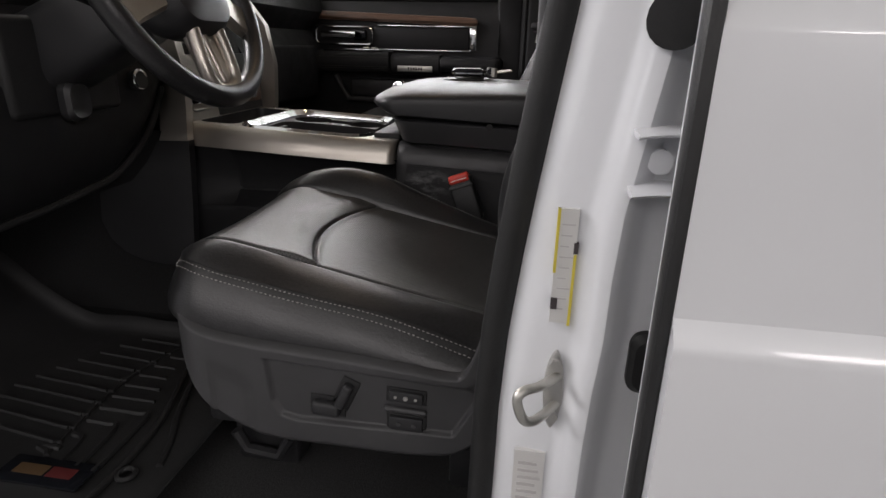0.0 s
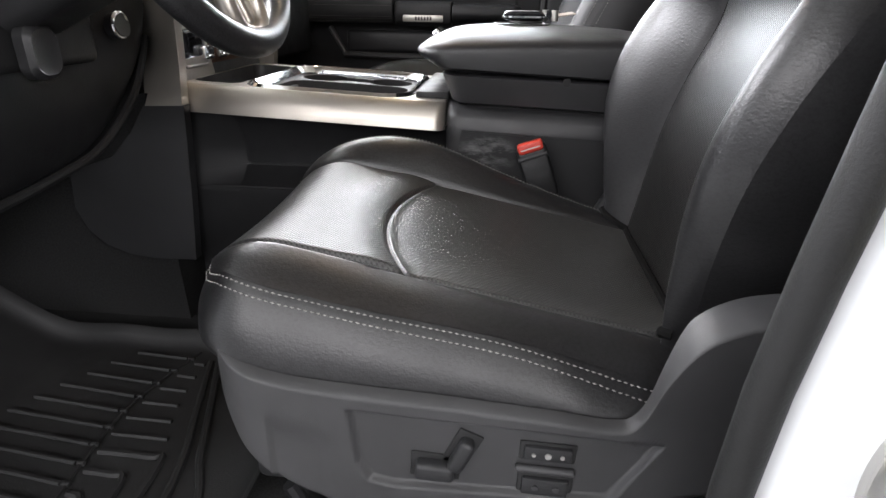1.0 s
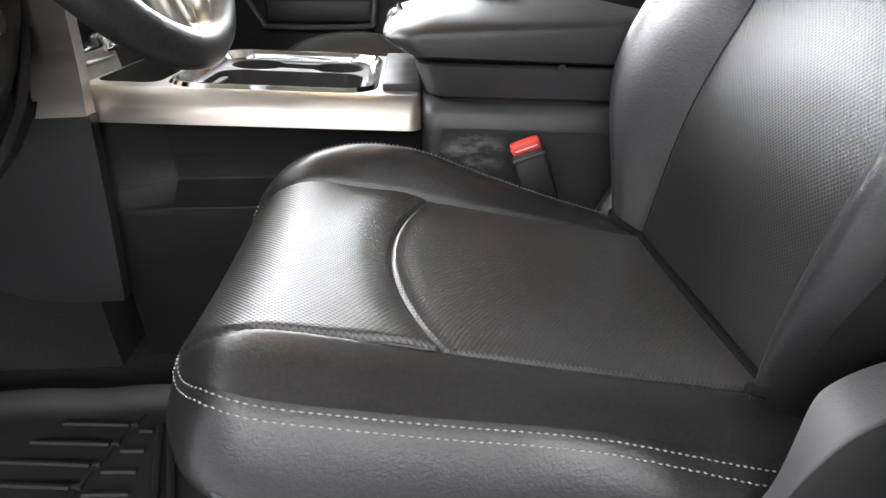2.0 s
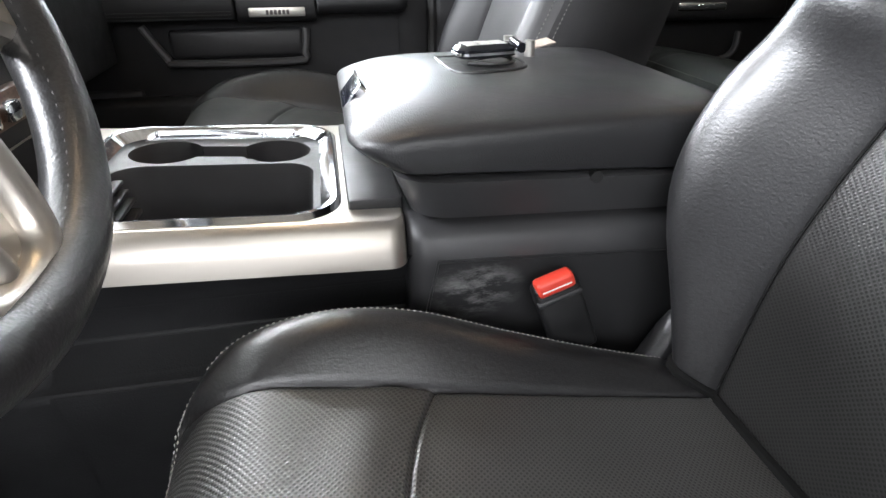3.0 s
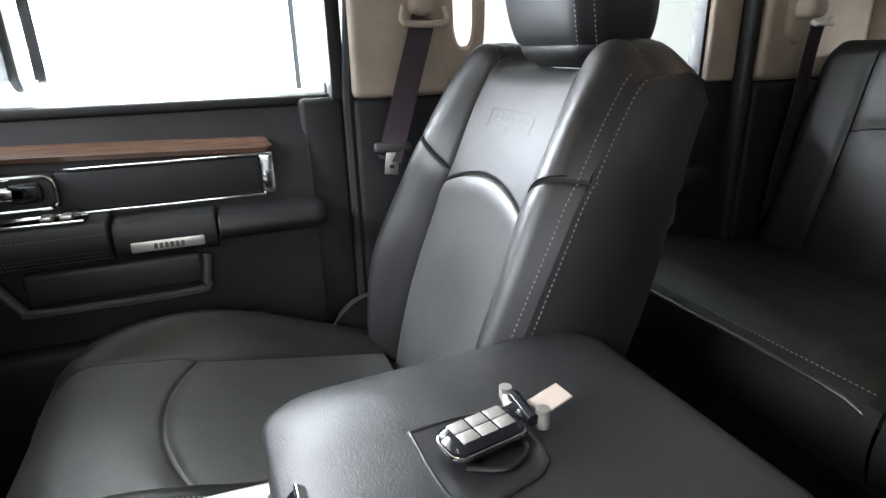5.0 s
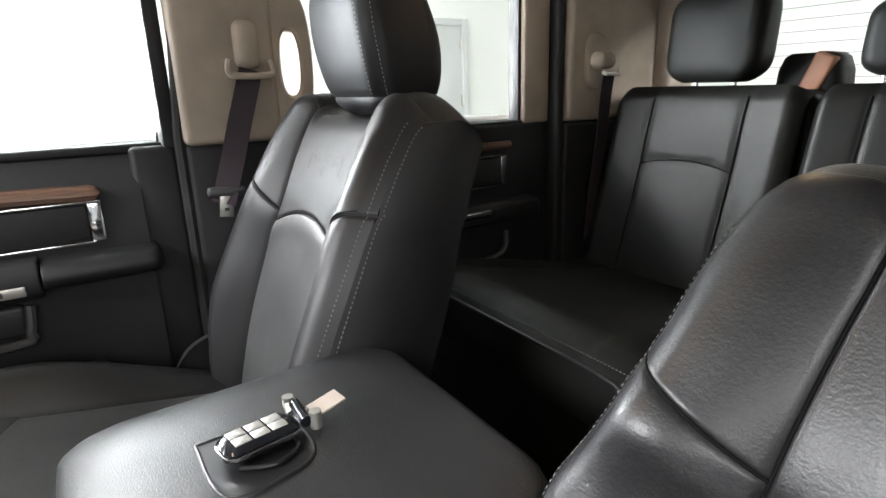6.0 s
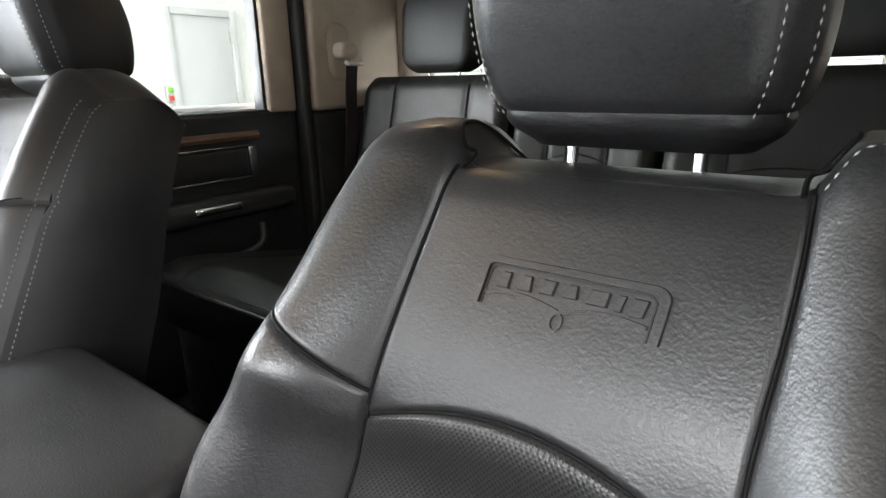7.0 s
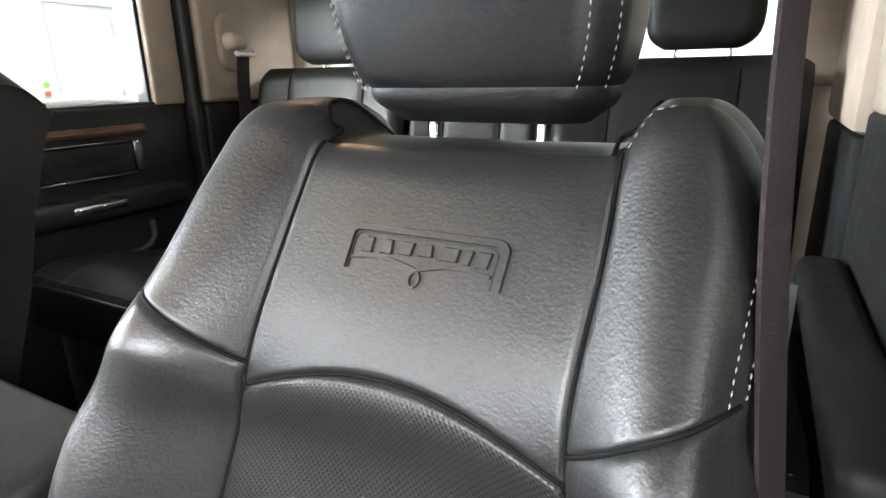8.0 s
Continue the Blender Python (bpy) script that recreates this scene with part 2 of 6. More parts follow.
def loft_bm(rings, closed=True, cap0=True, cap1=True, bm=None):
    """Skin over rings of equal length."""
    bm = bm or bmesh.new()
    vs = [[bm.verts.new(p) for p in r] for r in rings]
    n = len(rings[0])
    for a, b in zip(vs, vs[1:]):
        for i in range(n if closed else n - 1):
            j = (i + 1) % n
            bm.faces.new((a[i], a[j], b[j], b[i]))
    if closed and cap0:
        bm.faces.new(vs[0][::-1])
    if closed and cap1:
        bm.faces.new(vs[-1])
    return bm


def loft(name, rings, mat, parent=None, label="", closed=True, cap0=True, cap1=True):
    return finish(name, loft_bm(rings, closed, cap0, cap1), mat, parent, label)


def rrect(x0, x1, y0, y1, r, n=8):
    """A rounded rectangle as 2D points."""
    r = min(r, (x1 - x0) / 2 - 1e-4, (y1 - y0) / 2 - 1e-4)
    out = []
    for cx, cy, a in ((x1 - r, y1 - r, 0), (x0 + r, y1 - r, 90), (x0 + r, y0 + r, 180), (x1 - r, y0 + r, 270)):
        out += [(cx + r * math.cos(radians(a + 90 * i / n)), cy + r * math.sin(radians(a + 90 * i / n))) for i in range(n + 1)]
    return out


def flat_with_holes(name, outer, holes, place, mat, parent=None, label=""):
    """A sheet with holes; place turns 2D points into the world."""
    bm = bmesh.new()
    edges = []
    for loop in (outer, *holes):
        vs = [bm.verts.new(place(p)) for p in loop]
        edges += [bm.edges.new((vs[i], vs[(i + 1) % len(vs)])) for i in range(len(vs))]
    bmesh.ops.triangle_fill(bm, edges=edges, use_beauty=True)
    return finish(name, bm, mat, parent, label)


def tube_bm(points, r, n=10, bm=None, cap=True, flat=1.0):
    """A round bar along points; flat squeezes it."""
    pts = [Vector(p) for p in points]
    rings, side = [], None
    for i, p in enumerate(pts):
        d = (pts[min(i + 1, len(pts) - 1)] - pts[max(i - 1, 0)]).normalized()
        ref = side if side is not None else (Vector((0, 0, 1)) if abs(d.z) < 0.9 else Vector((0, 1, 0)))
        a = d.cross(ref).normalized()
        b = a.cross(d).normalized()
        side = b
        rr = r[i] if isinstance(r, (list, tuple)) else r
        rings.append([p + a * (rr * math.cos(2 * math.pi * k / n)) + b * (rr * flat * math.sin(2 * math.pi * k / n)) for k in range(n)])
    return loft_bm(rings, True, cap, cap, bm)


def smooth_path(points, n):
    """A gliding curve through points."""
    pts = [Vector(p) for p in points]
    out = []
    for i in range(len(pts) - 1):
        p0, p1, p2, p3 = pts[max(i - 1, 0)], pts[i], pts[i + 1], pts[min(i + 2, len(pts) - 1)]
        for k in range(n):
            t = k / n
            out.append(0.5 * (2 * p1 + (p2 - p0) * t + (2 * p0 - 5 * p1 + 4 * p2 - p3) * t * t + (3 * p1 - p0 - 3 * p2 + p3) * t ** 3))
    return out + [pts[-1]]


def curve(table):
    """A smooth function through (x, y) pairs."""
    xs, ys = [a for a, _ in table], [b for _, b in table]
    slopes = [(ys[min(i + 1, len(xs) - 1)] - ys[max(i - 1, 0)]) / (xs[min(i + 1, len(xs) - 1)] - xs[max(i - 1, 0)]) for i in range(len(xs))]

    def f(x):
        if x <= xs[0]:
            return ys[0]
        if x >= xs[-1]:
            return ys[-1]
        i = max(k for k in range(len(xs) - 1) if xs[k] <= x)
        h = xs[i + 1] - xs[i]
        t = (x - xs[i]) / h
        return (2 * t ** 3 - 3 * t * t + 1) * ys[i] + (t ** 3 - 2 * t * t + t) * h * slopes[i] + (3 * t * t - 2 * t ** 3) * ys[i + 1] + (t ** 3 - t * t) * h * slopes[i + 1]

    return f


def even(n, ends=0.6):
    """Steps from 0 to 1, closer together near both ends."""
    return [(1 - ends) * (i / n) + ends * (0.5 - 0.5 * math.cos(math.pi * i / n)) for i in range(n + 1)]


def sheet(name, f, nu, nv, mat, parent=None, label="", ends=0.6):
    """A smooth surface f(u, v), u and v from 0 to 1, with a UV map in metres."""
    us, vs = even(nu, ends), even(nv, ends)
    P = [[Vector(f(u, v)) for v in vs] for u in us]
    lu = sum((P[i + 1][nv // 2] - P[i][nv // 2]).length for i in range(nu))
    lv = sum((P[nu // 2][j + 1] - P[nu // 2][j]).length for j in range(nv))
    bm = bmesh.new()
    layer = bm.loops.layers.uv.new("UVMap")
    grid = [[bm.verts.new(p) for p in row] for row in P]
    for i in range(nu):
        for j in range(nv):
            face = bm.faces.new((grid[i][j], grid[i + 1][j], grid[i + 1][j + 1], grid[i][j + 1]))
            for loop, (a, b) in zip(face.loops, ((i, j), (i + 1, j), (i + 1, j + 1), (i, j + 1))):
                loop[layer].uv = (us[a] * lu, vs[b] * lv)
    me = bpy.data.meshes.new(name)
    bm.to_mesh(me)
    bm.free()
    me.polygons.foreach_set("use_smooth", [True] * len(me.polygons))
    me.materials.append(mat.m)
    ob = new(name, me)
    if parent:
        ob.parent = parent
    if label:
        tagged(ob, label)
    return ob


def stitches(points, length=0.0045, gap=0.0022, r=0.0008, bm=None):
    """Small thread stitches along a line of points."""
    bm = bm or bmesh.new()
    pts = [Vector(p) for p in points]
    d, at = 0.0, 0.0
    for a, b in zip(pts, pts[1:]):
        seg = (b - a).length
        if seg < 1e-6:
            continue
        t = (b - a) / seg
        while at < d + seg:
            c = a + t * (at - d)
            s = t.orthogonal().normalized() * r
            q = t.cross(s)
            e0, e1 = bm.verts.new(c - t * length / 2), bm.verts.new(c + t * length / 2)
            ring = [bm.verts.new(c + k) for k in (s, q, -s, -q)]
            for i in range(4):
                bm.faces.new((ring[i], ring[(i + 1) % 4], e1))
                bm.faces.new((ring[(i + 1) % 4], ring[i], e0))
            at += length + gap
        d += seg
    return bm


def dip(d, depth, width):
    return depth * math.exp(-((d / width) ** 2))


def step(a, b, x):
    t = min(1.0, max(0.0, (x - a) / (b - a)))
    return t * t * (3 - 2 * t)


# ---- the garage round the truck ----
def garage():
    box("floor", (-6.2, -6.2, -0.2), (6.2, 4.7, 0.0), CONCRETE, bevel=0)
    tagged(bpy.data.objects["floor"], "grey concrete garage floor under the truck", "floor", kind="structure")
    for name, lo, hi in (("wall_east", (0.15, 4.5, 0), (6.2, 4.7, 3.6)), ("wall_east", (-6.2, 4.5, 0), (-5.05, 4.7, 3.6)),
                         ("wall_east", (-5.05, 4.5, 3.12), (0.15, 4.7, 3.6)), ("wall_east", (-5.05, 4.5, 0), (0.15, 4.7, 0.38)), ("wall_west", (-6.2, -6.2, 0), (6.2, -6.0, 3.6)),
                         ("wall_north", (-6.2, -6.0, 0), (-6.0, -3.45, 3.6)), ("wall_north", (-6.2, 2.65, 0), (-6.0, 4.5, 3.6)),
                         ("wall_north", (-6.2, -3.45, 3.38), (-6.0, 2.65, 3.6)), ("wall_north", (-6.2, -3.45, 0), (-6.0, 2.65, 1.12)), ("wall_south", (6.0, -6.0, 0), (6.2, 4.5, 3.6))):
        grey = name in ("wall_west", "wall_north")
        tagged(box(name, lo, hi, LOW_BOUNCE_WALL if grey else WALL, bevel=0), "unseen garage wall, grey to cut bounced light" if grey else "plain white painted garage wall", "wall", kind="structure")
    tagged(box("ceiling", (-6.2, -6.2, 3.6), (6.2, 4.7, 3.8), WALL, bevel=0), "plain white garage ceiling", "ceiling", kind="structure")
    d = thing("door_1", "plain white steel door in the garage wall", "door", kind="structure", at=(2.66, 4.5, 0))
    part("leaf", box_bm((-0.30, -0.035, 0.02), (0.28, -0.012, 2.05), 0.004), DOOR_PAINT, d)
    for lo, hi in (((-0.36, -0.06, 0), (-0.30, 0, 2.11)), ((0.28, -0.06, 0), (0.34, 0, 2.11)), ((-0.30, -0.06, 2.05), (0.28, 0, 2.11))):
        part("door_frame", box_bm(lo, hi, 0.005), DOOR_PAINT, d)
    for z in (0.35, 1.28, 1.82):
        part("hinge", box_bm((0.262, -0.066, z), (0.29, -0.03, z + 0.11), 0.003), STEEL, d, "grey steel hinge")
    s = thing("door_switch", "small green and red push-button box on the wall", "switch", at=(2.27, 4.5, 1.38))
    part("case", box_bm((-0.035, -0.05, -0.075), (0.035, 0, 0.075), 0.006), STEEL, s)
    part("green_button", box_bm((-0.022, -0.06, 0.015), (0.022, -0.045, 0.055), 0.006), GREEN, s, "green push button")
    part("red_button", box_bm((-0.022, -0.06, -0.055), (0.022, -0.045, -0.015), 0.006), RED, s, "red push button")


garage()


# ---- the cab ----
tagged(box("cab_floor", (-1.75, -0.86, 0.56), (1.35, 0.92, 0.62), CARPET, bevel=0.01), "black carpeted floor of the truck cab", "cab floor", kind="structure")
tagged(box("chassis", (-1.6, -0.55, 0.0), (1.3, 0.6, 0.555), RUBBER, bevel=0.02), "plain dark underside carrying the truck cab", "chassis", kind="structure")
tagged(box("roof_panel", (-1.0, -0.80, 1.86), (1.30, 0.84, 1.92), PAINT, bevel=0.03, seg=4), "white roof panel of the truck cab", "roof", kind="structure")
tagged(box("headliner", (-0.95, -0.78, 1.825), (1.25, 0.82, 1.855), HEADLINER, bevel=0.012), "beige cloth headliner", "headliner", kind="structure")
tagged(box("firewall", (-1.80, -0.86, 0.56), (-1.70, 0.92, 1.30), SOFT, bevel=0.02), "black front bulkhead behind the pedals", "bulkhead", kind="structure")
tagged(box("rear_bulkhead", (1.22, -0.84, 0.56), (1.32, 0.88, 1.44), BEIGE, bevel=0.02), "rear cab wall below the back window", "cab wall", kind="structure")
for y0, y1 in ((-0.84, -0.70), (0.74, 0.88)):
    tagged(box("rear_corner_trim", (1.16, y0, 1.40), (1.32, y1, 1.86), BEIGE, bevel=0.03, seg=4), "beige trim beside the back window", "trim", kind="structure")
tagged(box("rear_header_trim", (1.05, -0.72, 1.74), (1.30, 0.76, 1.84), BEIGE, bevel=0.03), "beige trim above the back window", "trim", kind="structure")


# ---- front seats ----
def front_seat(yc, side, dx, back_dx, back_dz, recline, tall, outward, head_dx, outer_ridge, label):
    seat = thing("front_seat", label, "car seat", "front seats", at=(-0.45 + dx, yc, 0.62))
    base = Vector((-0.45 + dx, yc, 0.62))
    cr, sr = math.cos(radians(recline)), math.sin(radians(recline))

    big = 1.12 if side > 0 else 1.0

    def T0(x, w, z):
        return Vector((x + dx, yc + side * w, z)) - base

    def T(x, w, z):
        return T0(-0.503 + (x + 0.503) * big, w * big, z + 0.125 * (big - 1))

    def R(x, w, z):
        a, b = (x + 0.235) * tall, (z - 0.90) * tall
        return T0(-0.235 + a * cr + b * sr + back_dx - dx, w * tall - 0.08 * (tall - 1), 0.90 - a * sr + b * cr + back_dz)

    pad = LIT_PERF if side < 0 else LIT_PAD_LEATHER
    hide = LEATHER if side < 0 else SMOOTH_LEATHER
    # cushion
    inner = curve([(-0.71, 0.960), (-0.66, 0.990), (-0.62, 1.003), (-0.573, 1.007), (-0.51, 0.996), (-0.42, 0.960), (-0.315, 0.921), (-0.20, 0.885)])
    outer = curve(outer_ridge)
    mid = curve([(-0.70, 0.956), (-0.65, 0.975), (-0.60, 0.970), (-0.51, 0.949), (-0.40, 0.925), (-0.30, 0.905), (-0.20, 0.885)])
    XF, XR, WI = -0.710, -0.205, 0.15
    roll_x, roll_z = (0.032, 0.024) if side < 0 else (0.045, 0.035)

    def arch(w):
        return -0.503 - 0.042 * (1 - (w / WI) ** 2)

    def wide(x, w=1.0):
        far, cut = (0.085, 0.11) if w > 0 else (0.055, 0.06)
        k = min(1.0, max(0.0, (XF + far - x) / far))
        return 0.208 - cut * (1 - math.sqrt(max(0.0, 1 - k * k)))

    def top(x, w):
        a, ridge = abs(w), (outer if w > 0 else inner)(x)
        z = mid(x) + 0.006 * min(1, a / WI) ** 2
        if a <= WI:
            g = x - arch(w)
            z += dip(g + 0.030, 0.005, 0.030) - dip(g - 0.010, 0.002, 0.012) - dip(g, 0.004, 0.0020) - dip(a - WI, 0.005, 0.0022)
        else:
            t = min(1.0, max(0.0, (a - WI) / max(1e-4, wide(x, w) - WI)))
            z += (ridge - z) * math.sin(t * math.pi / 2) + 0.006 * math.sin(math.pi * t) - dip(a - WI, 0.005, 0.0022)
        k = min(1.0, max(0.0, (XF + roll_x - x) / roll_x))
        return z - roll_z * (1 - math.sqrt(max(0.0, 1 - k * k)))

    def ins(x0, x1):
        def f(u, v):
            w = -WI + 2 * WI * v
            a, b = (x0, arch(w)) if x1 is None else (arch(w), x1)
            x = a + (b - a) * u
            w *= min(1, wide(x, w) / 0.208)
            return T(x, w, top(x, w))
        return f

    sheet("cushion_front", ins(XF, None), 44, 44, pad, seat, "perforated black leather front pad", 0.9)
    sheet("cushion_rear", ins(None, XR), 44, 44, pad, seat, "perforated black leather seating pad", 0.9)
    for sg in (-1, 1):
        def bol(u, v):
            x = XF + (XR - XF) * u
            k = wide(x, sg) / 0.208
            w = sg * (WI * k + (wide(x, sg) - WI * k) * v)
            return T(x, w, top(x, w))
        sheet("cushion_bolster", bol, 60, 20, hide, seat, ends=0.85)
    # skirt of the cushion, round three sides
    loop = [(XR + (XF - XR) * i / 40, 1) for i in range(41)] + [(XF, 1 - 2 * i / 24) for i in range(1, 24)] + [(XF + (XR - XF) * i / 40, -1) for i in range(41)]
    rim = [Vector((x, s * wide(x, s), 0)) for x, s in loop]
    normal = []
    for i in range(len(rim)):
        d = rim[min(i + 2, len(rim) - 1)] - rim[max(i - 2, 0)]
        normal.append(Vector((d.y, -d.x, 0)).normalized())
    bottom = curve([(-0.70, 0.905), (-0.66, 0.905), (-0.58, 0.884), (-0.28, 0.862), (-0.20, 0.858)])

    def skirt(u, v):
        i = min(int(u * (len(rim) - 1)), len(rim) - 2)
        t = u * (len(rim) - 1) - i
        p, n = rim[i].lerp(rim[i + 1], t), normal[i].lerp(normal[i + 1], t)
        z0 = top(p.x, p.y)
        z1 = bottom(p.x) - 0.012
        out = (0.012 + 0.020 * abs(n.y)) * math.sin(min(1, v * 1.1) * math.pi / 2) - dip(v, 0.003, 0.05) - 0.004 * step(0.9, 1, v)
        return T(p.x + n.x * out, p.y + n.y * out, z0 + (z1 - z0) * v)

    sheet("cushion_side", skirt, 150, 16, hide, seat, ends=0.0)
    for down in (0.004, 0.0105):
        line = []
        for i in range(260):
            u = 0.02 + 0.96 * i / 259
            k = min(int(u * (len(rim) - 1)), len(rim) - 2)
            p = rim[k]
            high_z = top(p.x, p.y) - bottom(p.x) + 0.012
            q, n = skirt(u, down / high_z), normal[k]
            line.append(q + Vector((n.x, side * n.y, 0.25)) * 0.0009)
        finish("stitching", stitches(line, 0.0046, 0.0014, 0.0009), THREAD, seat, "pale grey stitching", smooth=False)["kind"] = "stuff"

    line = []
    for i in range(120):
        x = XF + 0.02 + (XR - XF - 0.05) * i / 119
        w = -(wide(x, -1) - 0.003)
        line.append(T(x, w, top(x, w) + 0.0012))
    finish("stitching", stitches(line, 0.0034, 0.0022, 0.0009), THREAD, seat, "pale grey stitching", smooth=False)["kind"] = "stuff"

    # leather fold over the recliner, between cushion and console
    fold = [[T0(x + 0.10 * k + dx_, w, z) for x, w, z in [(-0.272 + 0.024 * g * math.cos(a), -0.222 * big + 0.020 * g * math.sin(a), 0.84 + 0.115 * k) for a in [2 * math.pi * i / 14 for i in range(14)]]]
            for k, g, dx_ in ((0.0, 1.0, 0.0), (0.3, 1.05, -0.01), (0.55, 1.0, -0.022), (0.75, 0.85, -0.034), (0.9, 0.6, -0.045), (0.98, 0.25, -0.050))]
    loft("recliner_cover", fold, hide, seat, "black leather fold over the recliner")

    # plastic base
    def plate(name, poly, w0, w1, mat, bevel, lab=""):
        bm = bmesh.new()
        a = [bm.verts.new(T(x, w0, z)) for x, z in poly]
        b = [bm.verts.new(T(x, w1, z)) for x, z in poly]
        n = len(poly)
        bm.faces.new(a)
        bm.faces.new(b[::-1])
        for i in range(n):
            bm.faces.new((a[i], b[i], b[(i + 1) % n], a[(i + 1) % n]))
        bmesh.ops.bevel(bm, geom=bm.edges[:], offset=bevel, segments=3, affect="EDGES")
        return finish(name, bm, mat, seat, lab)

    cover_top = curve([(-0.70, 0.914), (-0.668, 0.911), (-0.640, 0.901), (-0.594, 0.891), (-0.537, 0.886), (-0.45, 0.881), (-0.36, 0.874), (-0.300, 0.870), (-0.286, 0.884), (-0.272, 0.925), (-0.252, 0.960), (-0.225, 0.979), (-0.195, 0.987), (-0.165, 0.990)])
    cover_low = curve([(-0.70, 0.862), (-0.668, 0.845), (-0.639, 0.793), (-0.575, 0.743), (-0.45, 0.735), (-0.315, 0.742), (-0.262, 0.770), (-0.165, 0.795)])

    recess = [(-0.540, 0.866), (-0.266, 0.853), (-0.302, 0.785), (-0.500, 0.781), (-0.522, 0.786), (-0.534, 0.806)]

    def inside(x, z):
        """Distance inside the recessed switch panel."""
        return min(((x - ax) * (bz - az) - (z - az) * (bx - ax)) / math.hypot(bx - ax, bz - az) for (ax, az), (bx, bz) in zip(recess, recess[1:] + recess[:1]))

    def cover(u, v):
        if u < 0.7:
            x, w, nx2, nw = -0.165 - 0.450 * u / 0.7, 0.252, 0, 1
        elif u < 0.86:
            a = (u - 0.7) / 0.16 * math.pi / 2
            x, w, nx2, nw = -0.615 - 0.062 * math.sin(a), 0.190 + 0.062 * math.cos(a), -math.sin(a), math.cos(a)
        else:
            x, w, nx2, nw = -0.677, 0.190 - 0.30 * (u - 0.86) / 0.14, -1, 0
        hi, lo = cover_top(x), cover_low(x)
        z = hi + (lo - hi) * v
        inn = (0.012 + 0.022 * step(-0.285, -0.25, x)) * max(0, 1 - v / 0.06) ** 2 + 0.030 * max(0, (v - 0.86) / 0.14) ** 2
        if u < 0.7:
            inn += 0.0075 * step(-0.001, 0.004, inside(x, z))
        inn += 0.004 * step(-0.552, -0.575, x) * step(0.25, 0.5, v) * (1 if u < 0.7 else 0)
        return T(x - nx2 * inn, w - nw * inn, z)

    sheet("base_cover", cover, 240 if side < 0 else 60, 90 if side < 0 else 24, GREY_PLASTIC, seat, "charcoal plastic seat base cover", 0.0)
    groove = [T(x + (-0.40 - x) * 0.012, 0.2450, z + (0.82 - z) * 0.03) for x, z in recess]
    part("panel_groove", tube_bm(groove + [groove[0]], 0.0013, 6), RUBBER, seat, "dark joint round the switch panel")
    plate("base_cover", [(-0.668, 0.90), (-0.20, 0.86), (-0.20, 0.76), (-0.60, 0.745), (-0.668, 0.83)], -0.25, -0.215, GREY_PLASTIC, 0.010)
    part("seat_frame", box_bm(T(-0.66, -0.2, 0.72), T(-0.22, 0.2, 0.885), 0.01) if side > 0 else box_bm((T(-0.66, 0, 0.72).x, T(0, 0.2, 0).y, 0.10), (T(-0.22, 0, 0).x, T(0, -0.2, 0).y, 0.265), 0.01), PLASTIC, seat)
    for x0 in (-0.60, -0.27):
        for w in (-0.13, 0.13):
            c = T(x0, w, 0)
            part("rail_foot", box_bm((c.x - 0.05, c.y - 0.025, 0.0), (c.x + 0.05, c.y + 0.025, 0.11), 0.008), PLASTIC, seat)
    bar = T(-0.60, 0.175, 0.66)
    part("rail_end", tube_bm([bar + Vector(q) for q in ((-0.035, 0, 0.03), (-0.02, 0, 0.0), (0.03, 0, -0.005), (0.05, 0, 0.03))], 0.009, 8), PLASTIC, seat)
    # switches on the outer side
    if side < 0:
        for name, x, z, l, h, a in (("seat_switch", -0.461, 0.806, 0.036, 0.018, 3), ("recline_switch", -0.4375, 0.826, 0.0135, 0.036, 24)):
            at = Matrix.Translation(T(x, 0.2455, z)) @ pose(0, 0, 0, 0, a)
            part(name, box_bm((-l / 2, -0.013, -h / 2), (l / 2, 0.002, h / 2), 0.0045, 3, at), PLASTIC, seat, "black power seat switch")
            part("switch_well", box_bm((-l / 2 - 0.005, -0.0012, -h / 2 - 0.005), (l / 2 + 0.005, 0.002, h / 2 + 0.005), 0.003, 2, at), RUBBER, seat)
        part("switch_ledge", box_bm((-0.027, -0.006, -0.0035), (0.027, 0.002, 0.0035), 0.0033, 3, Matrix.Translation(T(-0.362, 0.2455, 0.813)) @ pose(0, 0, 0, 0, 2)), GREY_PLASTIC, seat, "moulded ledge between the button rows")
        for z, hh in ((0.832, 0.0075), (0.794, 0.0095)):
            at = Matrix.Translation(T(-0.361, 0.2455, z)) @ pose(0, 0, 0, 0, 2)
            row = part("button_plate", box_bm((-0.021, -0.005, -hh), (0.021, 0.003, hh), 0.002, 2, at), PLASTIC, seat, "black button row with grey symbols")
            part("plate_recess", box_bm((-0.025, -0.0008, -hh - 0.003), (0.025, 0.002, hh + 0.003), 0.002, 2, at), RUBBER, seat)
            for k in (-0.0125, 0.0, 0.0125) if z > 0.82 else (-0.009, 0.010):
                e = 0.0019 if z > 0.82 and k else 0.003
                part("button", tube_bm([at @ Vector((k, -0.0045, 0)), at @ Vector((k, -0.0064, 0))], e, 10), SHADED_STEEL if z > 0.82 else GREY_PLASTIC, row)

    # backrest
    xb = curve([(0.86, -0.232), (0.95, -0.217), (1.05, -0.200), (1.12, -0.180), (1.19, -0.155), (1.245, -0.147), (1.335, -0.098), (1.38, -0.073), (1.43, -0.048)])
    wi = curve([(0.86, 0.150), (1.0, 0.150), (1.15, 0.137), (1.24, 0.122), (1.34, 0.119), (1.43, 0.113)])
